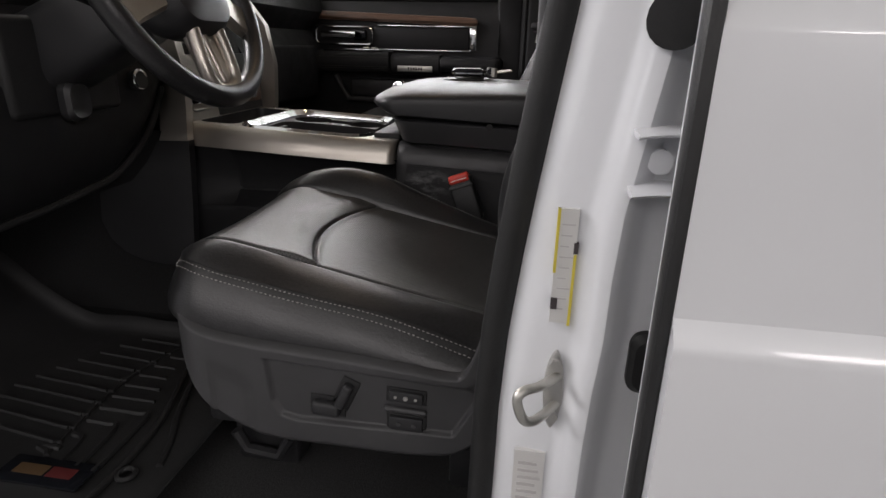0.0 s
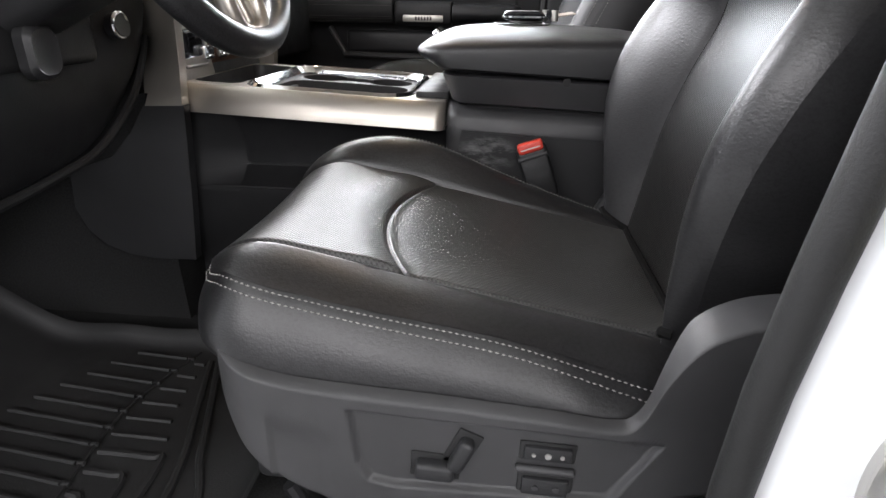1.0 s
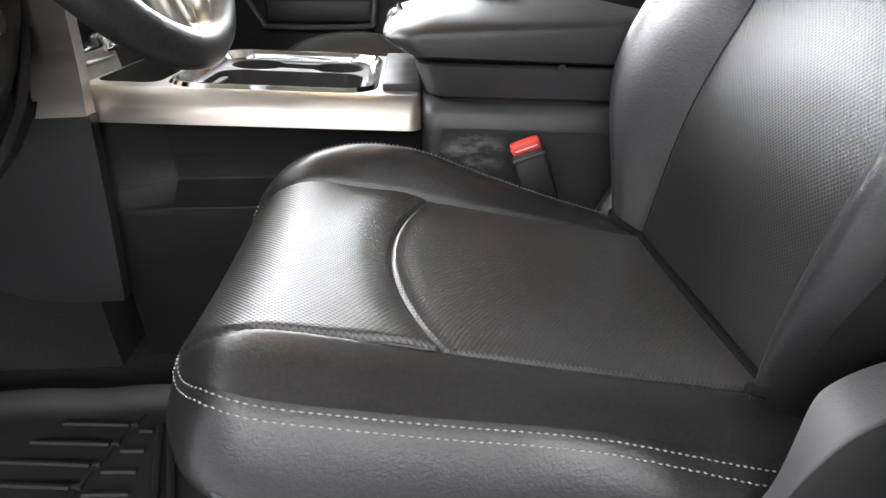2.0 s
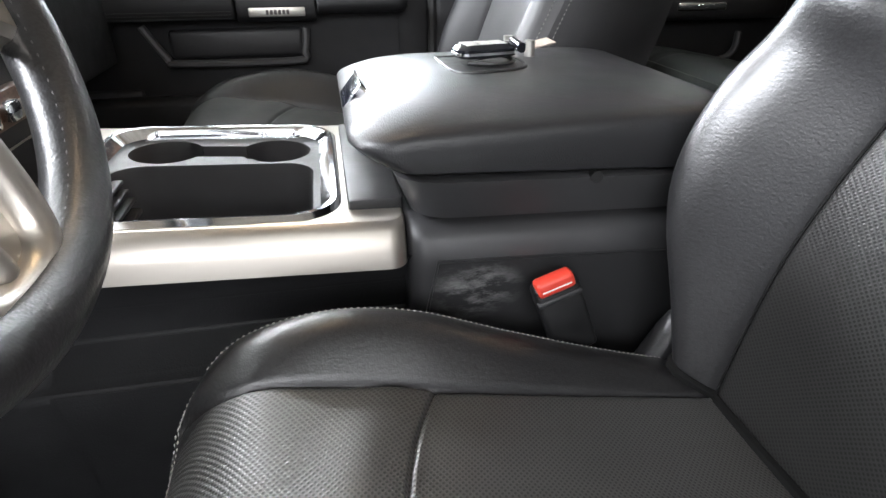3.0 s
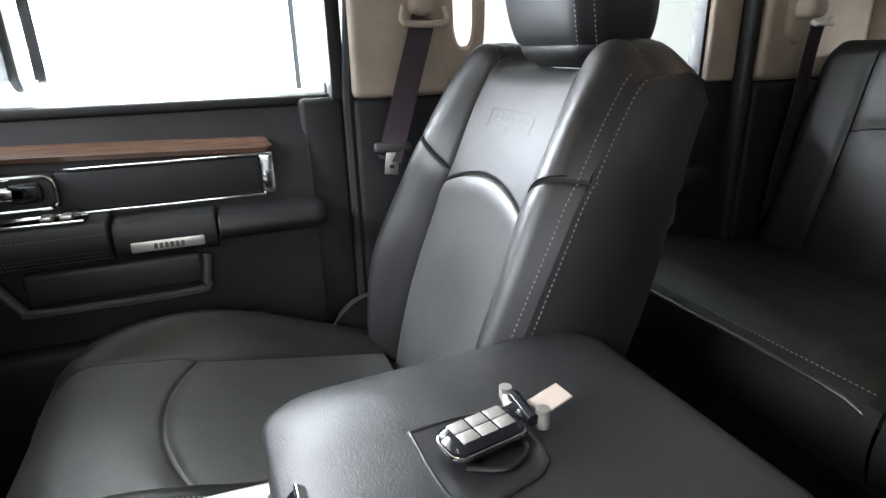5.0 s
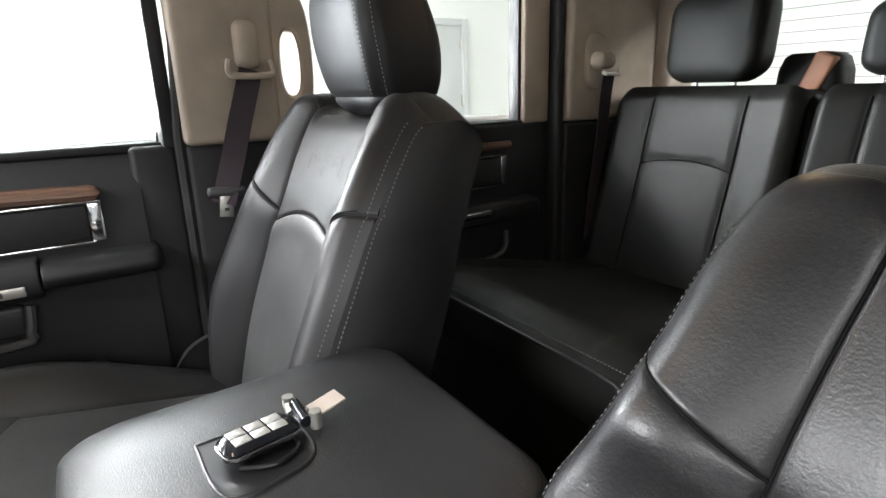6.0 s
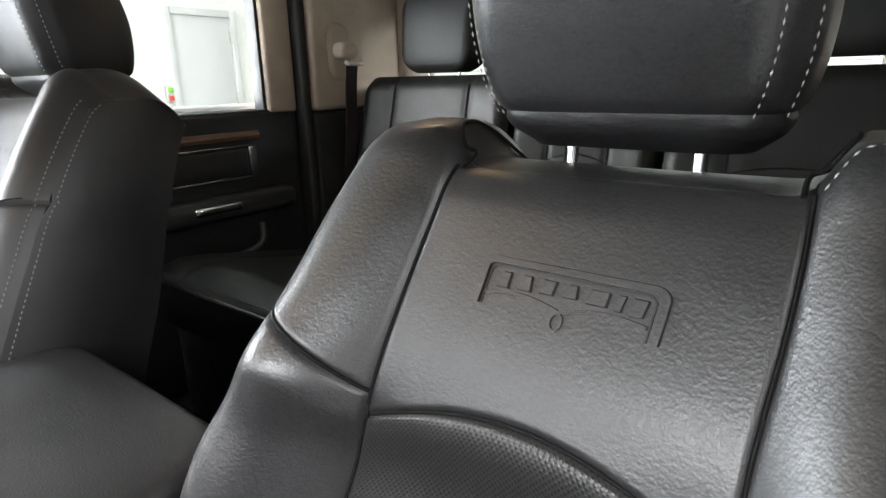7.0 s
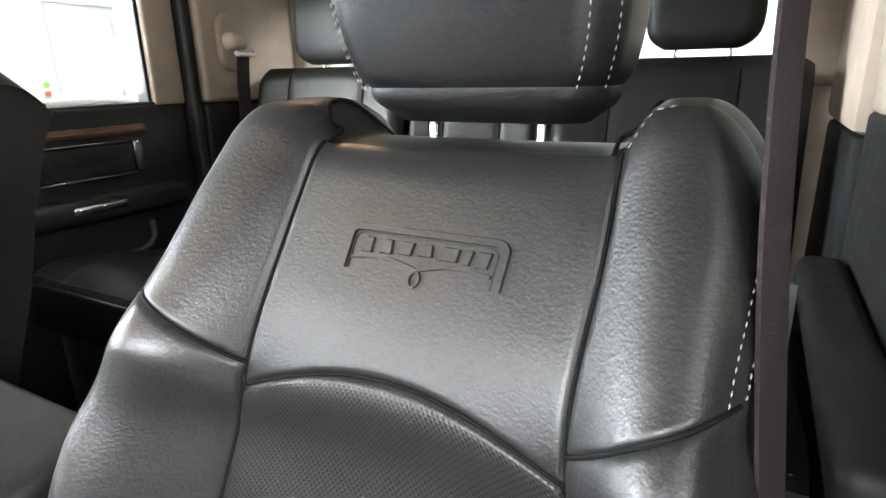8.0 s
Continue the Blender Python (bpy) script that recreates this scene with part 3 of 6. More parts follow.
    wr = curve([(0.86, 0.188), (0.95, 0.212), (1.06, 0.258), (1.16, 0.263), (1.22, 0.243), (1.25, 0.233), (1.29, 0.232), (1.36, 0.231), (1.43, 0.212)])
    fw = curve([(0.86, 0.02), (0.95, 0.05), (1.06, 0.072), (1.15, 0.068), (1.22, 0.05), (1.29, 0.028), (1.36, 0.012), (1.43, 0.0)])
    if side > 0:
        xb = curve([(0.86, -0.232), (0.95, -0.217), (1.05, -0.196), (1.15, -0.168), (1.245, -0.137), (1.335, -0.100), (1.43, -0.052)])
        wr = curve([(0.86, 0.196), (0.95, 0.216), (1.06, 0.230), (1.16, 0.226), (1.25, 0.218), (1.34, 0.210), (1.43, 0.198)])
        fw = curve([(0.86, 0.030), (0.95, 0.050), (1.06, 0.058), (1.15, 0.048), (1.25, 0.035), (1.34, 0.024), (1.43, 0.010)])
    depth = curve([(0.86, 0.17), (1.1, 0.175), (1.3, 0.14), (1.43, 0.11)])
    nx, nz = -0.93, 0.37

    def ztop(s):
        a = abs(s)
        if side > 0:
            return 1.400 + 0.027 * step(0.46, 0.66, a) - 0.022 * max(0.0, (a - 0.80) / 0.20) ** 2
        return 1.400 + 0.027 * step(0.46, 0.66, a) - 0.036 * (1 - math.sqrt(1 - min(1.0, max(0.0, (a - 0.80) / 0.20)) ** 2))

    def arch_z(s, si):
        return 1.222 + 0.030 * (1 - (s / si) ** 2)

    def split_z(t):
        return 1.240 + 0.044 * t

    def front(z, s):
        """Seat back surface at height z; s runs from -1 to 1 between the bolster ridges."""
        W, I = wr(z), wi(z)
        a, si = abs(s), I / W
        w = s * W
        if s > si:
            w = I + (s - si) / (1 - si) * (outward * W - I)
        if a <= si:
            g = z - arch_z(s, si)
            off = -0.004 * (1 - (a / si) ** 2) - dip((a - si) * W, 0.0035, 0.0022) - dip(g, 0.0035, 0.0022) + dip(g + 0.02, 0.003, 0.02)
        else:
            t = (a - si) / (1 - si)
            g = z - split_z(t)
            off = fw(z) * math.sin(t * math.pi / 2) + 0.010 * math.sin(math.pi * t) - dip((a - si) * W, 0.0035, 0.0022) - dip(g, 0.0035, 0.0022) + dip(g + 0.025, 0.005 if side < 0 else 0.0015, 0.022)
        off -= 0.030 * max(0.0, (a - 0.82) / 0.18) ** 2.5
        over = max(0.0, (z - (ztop(s) - 0.03)) / 0.03)
        off -= 0.022 * (1 - math.sqrt(max(0.0, 1 - min(1, over) ** 2)))
        return Vector((xb(z) + nx * off, w + 0.008 * step(1.25, 1.40, z), z + nz * off))

    fall = 0.014 if side < 0 else 0.034

    def deep(z, s):
        """Depth from the front surface to the rear, less the roll of the top edge."""
        over = min(1.0, max(0.0, (z - (ztop(s) - 0.03)) / 0.03))
        return depth(z) - 0.0225 * (1 - math.sqrt(1 - over ** 2))

    def pane(s0, s1, z0, z1):
        """A panel between two lines across and two lines up, each a function."""
        def f(u, v):
            zz = 1.1
            for _ in range(3):
                s = s0(zz) + (s1(zz) - s0(zz)) * v
                zz = z0(s, zz) + (z1(s, zz) - z0(s, zz)) * u
            p = front(zz, s)
            return R(p.x, p.y, p.z)
        return f

    si = lambda z: wi(z) / wr(z)
    msi = lambda z: -wi(z) / wr(z)
    low, high = (lambda s, z: 0.86), (lambda s, z: ztop(s))
    aline = lambda s, z: arch_z(s, wi(z) / wr(z))
    sheet("back_insert", pane(msi, si, low, aline), 48, 40, SHADED_PERF if side < 0 else pad, seat, "perforated black leather backrest insert", ends=0.9)
    sheet("back_upper_panel", pane(msi, si, aline, high), 36, 40, hide, seat, "smooth black leather upper backrest panel", ends=0.9)
    for sg in (-1, 1):
        inn = lambda z, sg=sg: sg * wi(z) / wr(z)
        out = lambda z, sg=sg: sg * 1.0
        sline = lambda s, z: split_z((abs(s) - wi(z) / wr(z)) / (1 - wi(z) / wr(z)))
        sheet("back_bolster", pane(inn, out, low, sline), 48, 20, hide, seat, ends=0.9)
        sheet("shoulder_bolster", pane(inn, out, sline, high), 36, 20, hide, seat, ends=0.9)

        def flank(u, v, sg=sg):
            z = 0.86 + (ztop(1) - 0.86) * v
            p = front(z, sg)
            d = deep(z, sg)
            return R(p.x + d * u, p.y + sg * (0.008 * math.sin(math.pi * min(1, u * 1.1)) - 0.02 * u * u), p.z + (0.004 * math.sin(math.pi * u) - fall * u ** 3) * v ** 3)
        sheet("back_side", flank, 14, 50, hide, seat, "black leather backrest side")
        rows = bmesh.new()
        for e in (-1, 1):
            line = []
            z0 = 0.90 if sg < 0 else (1.285 if side < 0 else 1.33)
            for i in range(100):
                z = z0 + (ztop(1) - 0.010 - z0) * i / 99
                if e < 0:
                    p = front(z, sg * (0.962 if sg > 0 and side < 0 else 0.978))
                    line.append(R(p.x + nx * 0.0010, p.y + sg * 0.0006, p.z + nz * 0.0010))
                else:
                    p = front(z, sg)
                    u = 0.045
                    line.append(R(p.x + depth(z) * u, p.y + sg * (0.008 * math.sin(math.pi * u * 1.1) - 0.02 * u * u + 0.0008), p.z))
            stitches(line, 0.0042 if side < 0 else 0.0052, 0.0018, 0.0007 if side < 0 else 0.0011, rows)
        ear = []
        for i in range(20):
            q = sg * (0.55 + 0.17 * i / 19)
            p = front(ztop(q) - 0.010 + 0.006 * i / 19, q)
            ear.append(R(p.x + nx * 0.0014, p.y, p.z + nz * 0.0014))
        if sg > 0:
            stitches(ear, bm=rows)
        finish("stitching", rows, SHADED_THREAD if side > 0 or sg < 0 else THREAD, seat, "grey double stitching", smooth=False)["kind"] = "stuff"

    for sg in (-1, 1):
        def on_seam(z, s, lift=0.0011):
            p = front(z, s)
            return R(p.x + nx * lift, p.y, p.z + nz * lift)
        part("seam", tube_bm([on_seam(z, sg * wi(z) / wr(z)) for z in [0.90 + (1.398 - 0.90) * i / 60 for i in range(61)]], 0.0015, 8), SEAM, seat, "dark stitched seam")
        pts = []
        for i in range(21):
            t = i / 20
            z = split_z(t)
            b = wi(z) / wr(z)
            pts.append(on_seam(z, sg * (b + ((0.995 if side < 0 else 0.95) - b) * t)))
        part("seam", tube_bm(pts, 0.0015 if side < 0 else 0.0009, 8), SEAM, seat, "dark stitched seam")
    # Black roll laid in the crease to draw the shade below the backrest.
    part("seam", tube_bm([on_seam(0.893 + 0.012 * abs(s_ / 20) ** 6, 0.96 * s_ / 20, 0.002) for s_ in range(-20, 21)], 0.0055, 8), SEAM, seat, "black roll for the shade between cushion and back")
    pts = []
    for i in range(41):
        z = 1.222
        for _ in range(4):
            b = wi(z) / wr(z)
            z = arch_z(b * (-1 + i / 20), b)
        pts.append(on_seam(z, b * (-1 + i / 20)))
    part("seam", tube_bm(pts, 0.0015, 8), SEAM, seat, "dark stitched seam")

    def cap(u, v):
        s = -1 + 2 * v
        z = ztop(s)
        p = front(z, s)
        k = max(0.0, (abs(s) - 0.8) / 0.2)
        return R(p.x + deep(z, s) * u, p.y + (1 if s > 0 else -1) * k * (0.008 * math.sin(math.pi * min(1, u * 1.1)) - 0.02 * u * u), p.z + 0.004 * math.sin(math.pi * u) - fall * u ** 3)

    sheet("back_top", cap, 12, 60, hide, seat)
    if side < 0:
        for sg in (-1, 1):
            ear = [on_seam(1.397, sg * 0.495), on_seam(1.410, sg * 0.505)] + [cap(u, (1 + sg * q) / 2) + Vector((-0.001 if u < 0.2 else 0, 0, 0.0012)) for u, q in ((0.03, 0.56), (0.16, 0.62), (0.38, 0.62), (0.60, 0.57), (0.80, 0.48))]
            part("seam", tube_bm(smooth_path(ear, 6), 0.0016, 8), SEAM, seat, "dark stitched seam")

    def rear(u, v):
        z = 0.86 + (ztop(1) - 0.86) * u
        a, b = front(z, -1), front(z, 1)
        w = (a.y + 0.024) + (b.y - a.y - 0.048) * v
        zz = z - fall * u ** 3
        x = a.x + deep(z, 1) - 0.004 + 0.016 * math.sin(math.pi * v)
        return R(x, w, zz)

    sheet("back_shell", rear, 20, 16, PLASTIC, seat, "black plastic seat back shell")

    # headrest
    tilt = curve([(1.418, 0.002), (1.435, -0.020), (1.48, -0.039), (1.55, -0.053), (1.60, -0.050), (1.632, -0.018)])
    half = curve([(1.418, 0.080), (1.432, 0.097), (1.48, 0.112), (1.55, 0.113), (1.60, 0.102), (1.632, 0.060)])
    thick = curve([(1.418, 0.055), (1.435, 0.100), (1.5, 0.128), (1.56, 0.122), (1.60, 0.098), (1.632, 0.045)])
    sink = 0.012 if side < 0 else 0.024
    rings = []
    for i in range(40):
        z = 1.418 + 0.214 * (0.5 - 0.5 * math.cos(math.pi * i / 39))
        a, d, x0 = half(z) * (1.0 if side < 0 else 0.93), thick(z), tilt(z)
        ring = rrect(x0, x0 + d, -a, a, 0.036, 8)
        groove = 0.0035 * math.exp(-(((z - 1.445) / 0.004) ** 2))
        cx = x0 + d / 2
        rings.append([R(head_dx + cx + (x - cx) * (1 - groove / 0.05), y * (1 - groove / 0.1), z - sink) for x, y in ring])
    head = loft("headrest", rings, hide, seat, "black leather headrest on two chrome posts")
    rows = bmesh.new()
    for sg in (-1, 1):
        for k, (ox, ow) in enumerate(((0.0, 0.019), (0.016, 0.004))):
            stitches([R(head_dx + tilt(z) + ox - 0.0008 * (1 - k), sg * (half(z) * (1.0 if side < 0 else 0.93) - ow + 0.001), z - sink) for z in [1.445 + 0.155 * i / 60 for i in range(61)]], bm=rows)
    finish("stitching", rows, THREAD, head, "pale grey double stitching", smooth=False)["kind"] = "stuff"
    for w in (-0.048, 0.048):
        part("headrest_post", tube_bm([R(0.012 + head_dx, w, 1.36), R(0.022 + head_dx, w, 1.44)], 0.0055, 14), CHROME, seat, "chrome headrest post")
        c = R(0.008, w, 1.383)
        part("post_sleeve", box_bm(c - Vector((0.016, 0.015, 0.006)), c + Vector((0.016, 0.015, 0.006)), 0.005), PLASTIC, seat)

    # embossed maker's plate: a frame with raised blocks
    def on_back(z, w, lift):
        p = front(z, w / wr(z))
        return R(p.x + nx * lift, p.y, p.z + nz * lift)

    def pressed(z, y, lift):
        """On the back, within the low emboss."""
        return on_back(1.341 - (1.341 - z) * 0.66, y * 0.96, lift)

    def ribbon(path, width, lift, bm):
        pts = [Vector((a, b, 0)) for a, b in path]
        rings = []
        for i, p in enumerate(pts):
            d = (pts[min(i + 1, len(pts) - 1)] - pts[max(i - 1, 0)]).normalized()
            n = Vector((-d.y, d.x, 0)) * width / 2
            a, b = p + n, p - n
            c, e = p + n * 0.8, p - n * 0.8
            rings.append([pressed(a.y, a.x, -0.001), pressed(c.y, c.x, lift), pressed(e.y, e.x, lift), pressed(b.y, b.x, -0.001)])
        loft_bm(rings, True, True, True, bm)

    m = -side
    E = lambda q, z: (m * q, z)
    zt, zb2 = 1.341, 1.303
    def raised(name, path, width, lift):
        bm = bmesh.new()
        ribbon(path, width, lift, bm)
        return finish(name, bm, hide, plate_ob)
    bm = bmesh.new()
    rim_path = [E(-0.062, 1.300 + 0.030 * i / 6) for i in range(7)]
    rim_path += [E(-0.054 - 0.008 * math.cos(a), 1.333 + 0.008 * math.sin(a)) for a in [math.pi / 2 * i / 6 for i in range(1, 7)]]
    rim_path += [E(-0.054 + 0.108 * i / 20, zt) for i in range(1, 20)]
    rim_path += [E(0.054 + 0.008 * math.sin(a), 1.333 + 0.008 * math.cos(a)) for a in [math.pi / 2 * i / 6 for i in range(7)]]
    rim_path += [E(0.062, 1.330 - 0.030 * i / 6) for i in range(1, 7)]
    ribbon(rim_path, 0.0075, 0.0026 if side < 0 else 0.0003, bm)
    plate_ob = finish("embossed_frame", bm, hide, seat, "embossed frame with raised blocks in the leather")
    # Thin dark ribbon painted in as the shadow along the frame's inner edge.
    if side < 0:
        bm = bmesh.new()
        ribbon([(x * 0.925, 1.300 + (z - 1.300) * 0.87) for x, z in rim_path], 0.0016, 0.0006, bm)
        finish("emboss_shade_line", bm, EMBOSS_SHADE, plate_ob)
    for sg in (-1, 1):
        raised("embossed_line", [E(sg * (0.056 - 0.056 * i / 12), 1.311 + 0.004 * math.sin(math.pi * i / 12) - 0.004 * (i / 12) ** 2) for i in range(13)], 0.003, 0.002 if side < 0 else 0.0003)
    raised("embossed_loop", [E(0.004 * math.sin(2 * math.pi * i / 16), 1.299 + 0.007 * math.cos(2 * math.pi * i / 16)) for i in range(17)], 0.0024, 0.002 if side < 0 else 0.0003)
    at = -0.050
    for k, (wide_k, head) in enumerate(((0.0105, 0.55), (0.0135, 0.45), (0.0120, 0.9), (0.0135, 0.45), (0.0160, 0.85), (0.0050, 1.0), (0.0105, 1.0))):
        hgt = 0.0125 + 0.003 * abs(k - 3) / 3
        c, lean = at + wide_k / 2, 0.0015
        bm = bmesh.new()
        rows = [[pressed(1.332 - hgt * j, m * (c + d * wide_k * (head + (1 - head) * j) + lean * (1 - j)), h) for d, h in ((-0.5, -0.001), (-0.40, lift), (0.40, lift), (0.5, -0.001))]
                for j in (0.0, 0.08, 0.92, 1.0) for lift in ((0.0022 if side < 0 else 0.0002) if 0 < j < 1 else -0.001,)]
        loft_bm(rows, True, True, True, bm)
        finish("embossed_block", bm, hide, plate_ob)
        at += wide_k + 0.0036
    return seat


worn = [(-0.69, 0.955), (-0.66, 0.968), (-0.60, 0.957), (-0.52, 0.942), (-0.395, 0.921), (-0.276, 0.888), (-0.20, 0.872)]
full = [(-0.69, 0.970), (-0.64, 1.000), (-0.574, 1.018), (-0.487, 1.020), (-0.40, 0.995), (-0.31, 0.955), (-0.20, 0.905)]
front_seat(-0.450, -1, 0.0, 0.0, 0.0, 0.0, 1.0, 0.87, 0.0, worn, "black leather driver seat with perforated insert and grey stitching")
front_seat(0.465, 1, -0.14, -0.065, -0.017, 2.0, 1.15, 1.0, -0.03, full, "black leather passenger seat with perforated insert and grey stitching")


# ---- centre console ----
def console():
    c = thing("centre_console", "centre console with silver trim, cup holders and padded lid", "console", at=(0, 0, 0.62))
    O = Vector((0, 0, -0.62))
    # the deck rises a little towards the dashboard
    P = lambda x, y, z: Vector((x, y, z + 0.045 * max(0.0, -0.52 - x) * step(0.97, 1.01, z))) + O
    # silver deck with its tray opening
    outer = rrect(-0.955, -0.508, -0.158, 0.176, 0.018, 6)
    ring_o = rrect(-0.858, -0.566, -0.152, 0.170, 0.05, 10)
    ring_m = rrect(-0.853, -0.571, -0.147, 0.165, 0.047, 10)
    ring_i = rrect(-0.838, -0.588, -0.136, 0.154, 0.042, 10)
    shelf = rrect(-0.950, -0.866, -0.130, 0.150, 0.02, 6)
    flat_with_holes("deck_top", outer, [ring_o, shelf], lambda p: P(*p, 1.048), SILVER, c, "satin silver painted deck")
    rings = [[P(x + a * dx_, y + b, z) for (x, y), (dx_, b) in zip(outer, [(0, 0)] * len(outer))] for a, b, z in ((0, 0, 1.048),)]
    for grow, z in ((0.004, 1.046), (0.010, 1.040), (0.018, 1.022), (0.022, 1.005)):
        rings.append([P(x, y, z) for x, y in rrect(-0.955, -0.508 + min(grow, 0.002), -0.158 - grow, 0.176 + grow, 0.018, 6)])
    loft("deck_rail", rings, SILVER, c, "satin silver side rail", cap0=False, cap1=False)
    loft("chrome_ring", [[P(x, y, z) for x, y in r] for r, z in ((ring_o, 1.047), (ring_m, 1.0530), (rrect(-0.849, -0.576, -0.143, 0.161, 0.046, 10), 1.0525), (ring_i, 1.0405), (ring_i, 1.035))], CHROME, c, "bright chrome ring round the tray", cap0=False, cap1=False)
    # tray with bin and two joined cup holders
    hole = rrect(-0.830, -0.596, -0.130, 0.048, 0.035, 8)
    c1, c2, r1, neck = Vector((-0.782, 0.102)), Vector((-0.645, 0.098)), 0.045, 0.021
    a0 = math.asin(neck / r1)
    cups = [c1 + r1 * Vector((math.cos(t), math.sin(t))) for t in [a0 + (2 * math.pi - 2 * a0) * i / 40 for i in range(41)]]
    cups += [c2 + r1 * Vector((math.cos(t), math.sin(t))) for t in [math.pi + a0 + (2 * math.pi - 2 * a0) * i / 40 for i in range(41)]]
    cups = [(p.x, p.y) for p in cups]
    flat_with_holes("tray_top", ring_i, [hole, cups], lambda p: P(*p, 1.037), GREY_PLASTIC, c)
    def shrunk(loop, k):
        cx, cy = sum(p[0] for p in loop) / len(loop), sum(p[1] for p in loop) / len(loop)
        return [(cx + (x - cx) * k, cy + (y - cy) * k) for x, y in loop]
    loft("bin", [[P(x, y, z) for x, y in shrunk(hole, k)] for k, z in ((1, 1.037), (0.985, 1.033), (0.94, 0.965), (0.925, 0.875), (0.90, 0.866))], BIN, c, "deep charcoal storage bin", cap0=False)
    loft("cup_well", [[P(x, y, z) for x, y in shrunk(cups, k)] for k, z in ((1, 1.037), (0.985, 1.034), (0.93, 0.966), (0.90, 0.960))], BIN, c, cap0=False)
    for i in range(7):
        part("rib", box_bm(P(-0.826 + 0.004 * i, -0.118, 1.026 - 0.011 * i), P(-0.814 + 0.004 * i, 0.022, 1.031 - 0.011 * i), 0.002), GREY_PLASTIC, c)
    part("bin_divider", box_bm(P(-0.765, -0.115, 0.867), P(-0.745, -0.040, 0.965), 0.008), PLASTIC, c, "black divider in the bin")
    part("bin_divider", box_bm(P(-0.763, -0.038, 0.867), P(-0.747, 0.030, 0.985), 0.007), PLASTIC, c)
    part("bin_mat", box_bm(P(-0.725, -0.105, 0.867), P(-0.615, 0.025, 0.873), 0.002), RUBBER, c)
    lip = [P(x, y, 0.8735) for x, y in rrect(-0.723, -0.617, -0.103, 0.023, 0.018, 5)]
    part("mat_lip", tube_bm(lip + lip[:1], 0.0022, 6), GREY_PLASTIC, c, "raised edge of the bin mat")
    for q in (Vector((-0.748, 0.098)), Vector((-0.680, 0.096))):
        part("cup_finger", box_bm(P(q.x - 0.012, q.y - 0.012, 0.968), P(q.x + 0.012, q.y + 0.012, 1.027), 0.0115, 5), PLASTIC, c)
    loft("front_shelf", [[P(x, y, z) for x, y in shrunk(shelf, k)] for k, z in ((1, 1.048), (0.97, 1.02), (0.95, 1.0))], PLASTIC, c, cap0=False)
    # body
    part("front_core", box_bm(P(-0.95, -0.110, 0.62), P(-0.50, 0.172, 0.822), 0.006), PLASTIC, c)
    part("passenger_side", box_bm(P(-0.95, 0.176, 0.62), P(-0.50, 0.188, 1.008), 0.004), PLASTIC, c)
    flush = [(-0.168, 1.012), (-0.168, 0.985), (-0.168, 0.960), (-0.168, 0.922), (-0.168, 0.895), (-0.168, 0.888), (-0.168, 0.878), (-0.160, 0.80), (-0.150, 0.62)]
    inset = [(-0.168, 1.012), (-0.158, 0.998), (-0.128, 0.963), (-0.126, 0.924), (-0.158, 0.899), (-0.172, 0.893), (-0.172, 0.878), (-0.160, 0.80), (-0.150, 0.62)]
    sides = []
    for x, k in ((-0.965, 0.0), (-0.950, 0.0), (-0.866, 1.0), (-0.862, 1.0), (-0.50, 1.0)):
        sides.append([P(x, a[0] + (b[0] - a[0]) * k, a[1] + (b[1] - a[1]) * k) for a, b in zip(flush, inset)])
    bm = loft_bm(sides, False, False, False)
    bmesh.ops.bevel(bm, geom=[e for e in bm.edges if not e.is_boundary], offset=0.003, segments=3, affect="EDGES")
    finish("front_body", bm, SOFT, c, "charcoal console side with a slot")
    rear_body = [[P(x, y, z - (0.012 * (x + 0.5) / 0.33 if z > 1.01 else 0.0)) for x, y in rrect(-0.505, -0.15, -0.178 + e, 0.198 - e, 0.02, 5)] for z, e in ((0.62, 0.02), (1.0, 0.0), (1.026, 0.003), (1.0375, 0.011), (1.044, 0.03))]
    loft("rear_body", rear_body, CONSOLE_PLASTIC, c, "charcoal console body")
    worn_side = scuffed(P(-0.437, -0.180, 0.972))
    for sg, y in ((-1, -0.1785), (1, 0.1985)):
        bm = bmesh.new()
        poly = [(-0.500, 0.90), (-0.478, 1.008), (-0.20, 0.996), (-0.20, 0.66), (-0.47, 0.66)]
        a = [bm.verts.new(P(x, y + sg * 0.002, z)) for x, z in poly]
        b = [bm.verts.new(P(x, y - sg * 0.010, z)) for x, z in poly]
        bm.faces.new(a)
        for i in range(5):
            bm.faces.new((a[i], b[i], b[(i + 1) % 5], a[(i + 1) % 5]))
        bmesh.ops.bevel(bm, geom=[e for e in bm.edges if abs(e.verts[0].co.y - e.verts[1].co.y) < 1e-5], offset=0.002, segments=2, affect="EDGES")
        finish("side_panel", bm, worn_side if sg < 0 else PLASTIC, c, "scuffed black side panel")
    # lower box and padded lid
    def plan(xf, xr, hy, r, n=10):
        return rrect(xf, xr, 0.010 - hy, 0.010 + hy, r, n)
    loft("lid_box", [[P(x, y, z - 0.012 * (x + 0.5) / 0.33) for x, y in plan(*a)] for a, z in (((-0.490, -0.19, 0.160, 0.03), 1.044), ((-0.498, -0.18, 0.176, 0.035), 1.050), ((-0.512, -0.172, 0.186, 0.04), 1.085), ((-0.515, -0.170, 0.187, 0.042), 1.091), ((-0.511, -0.174, 0.183, 0.042), 1.0935), ((-0.495, -0.19, 0.168, 0.042), 1.094))], CONSOLE_PLASTIC, c, "charcoal box under the lid")
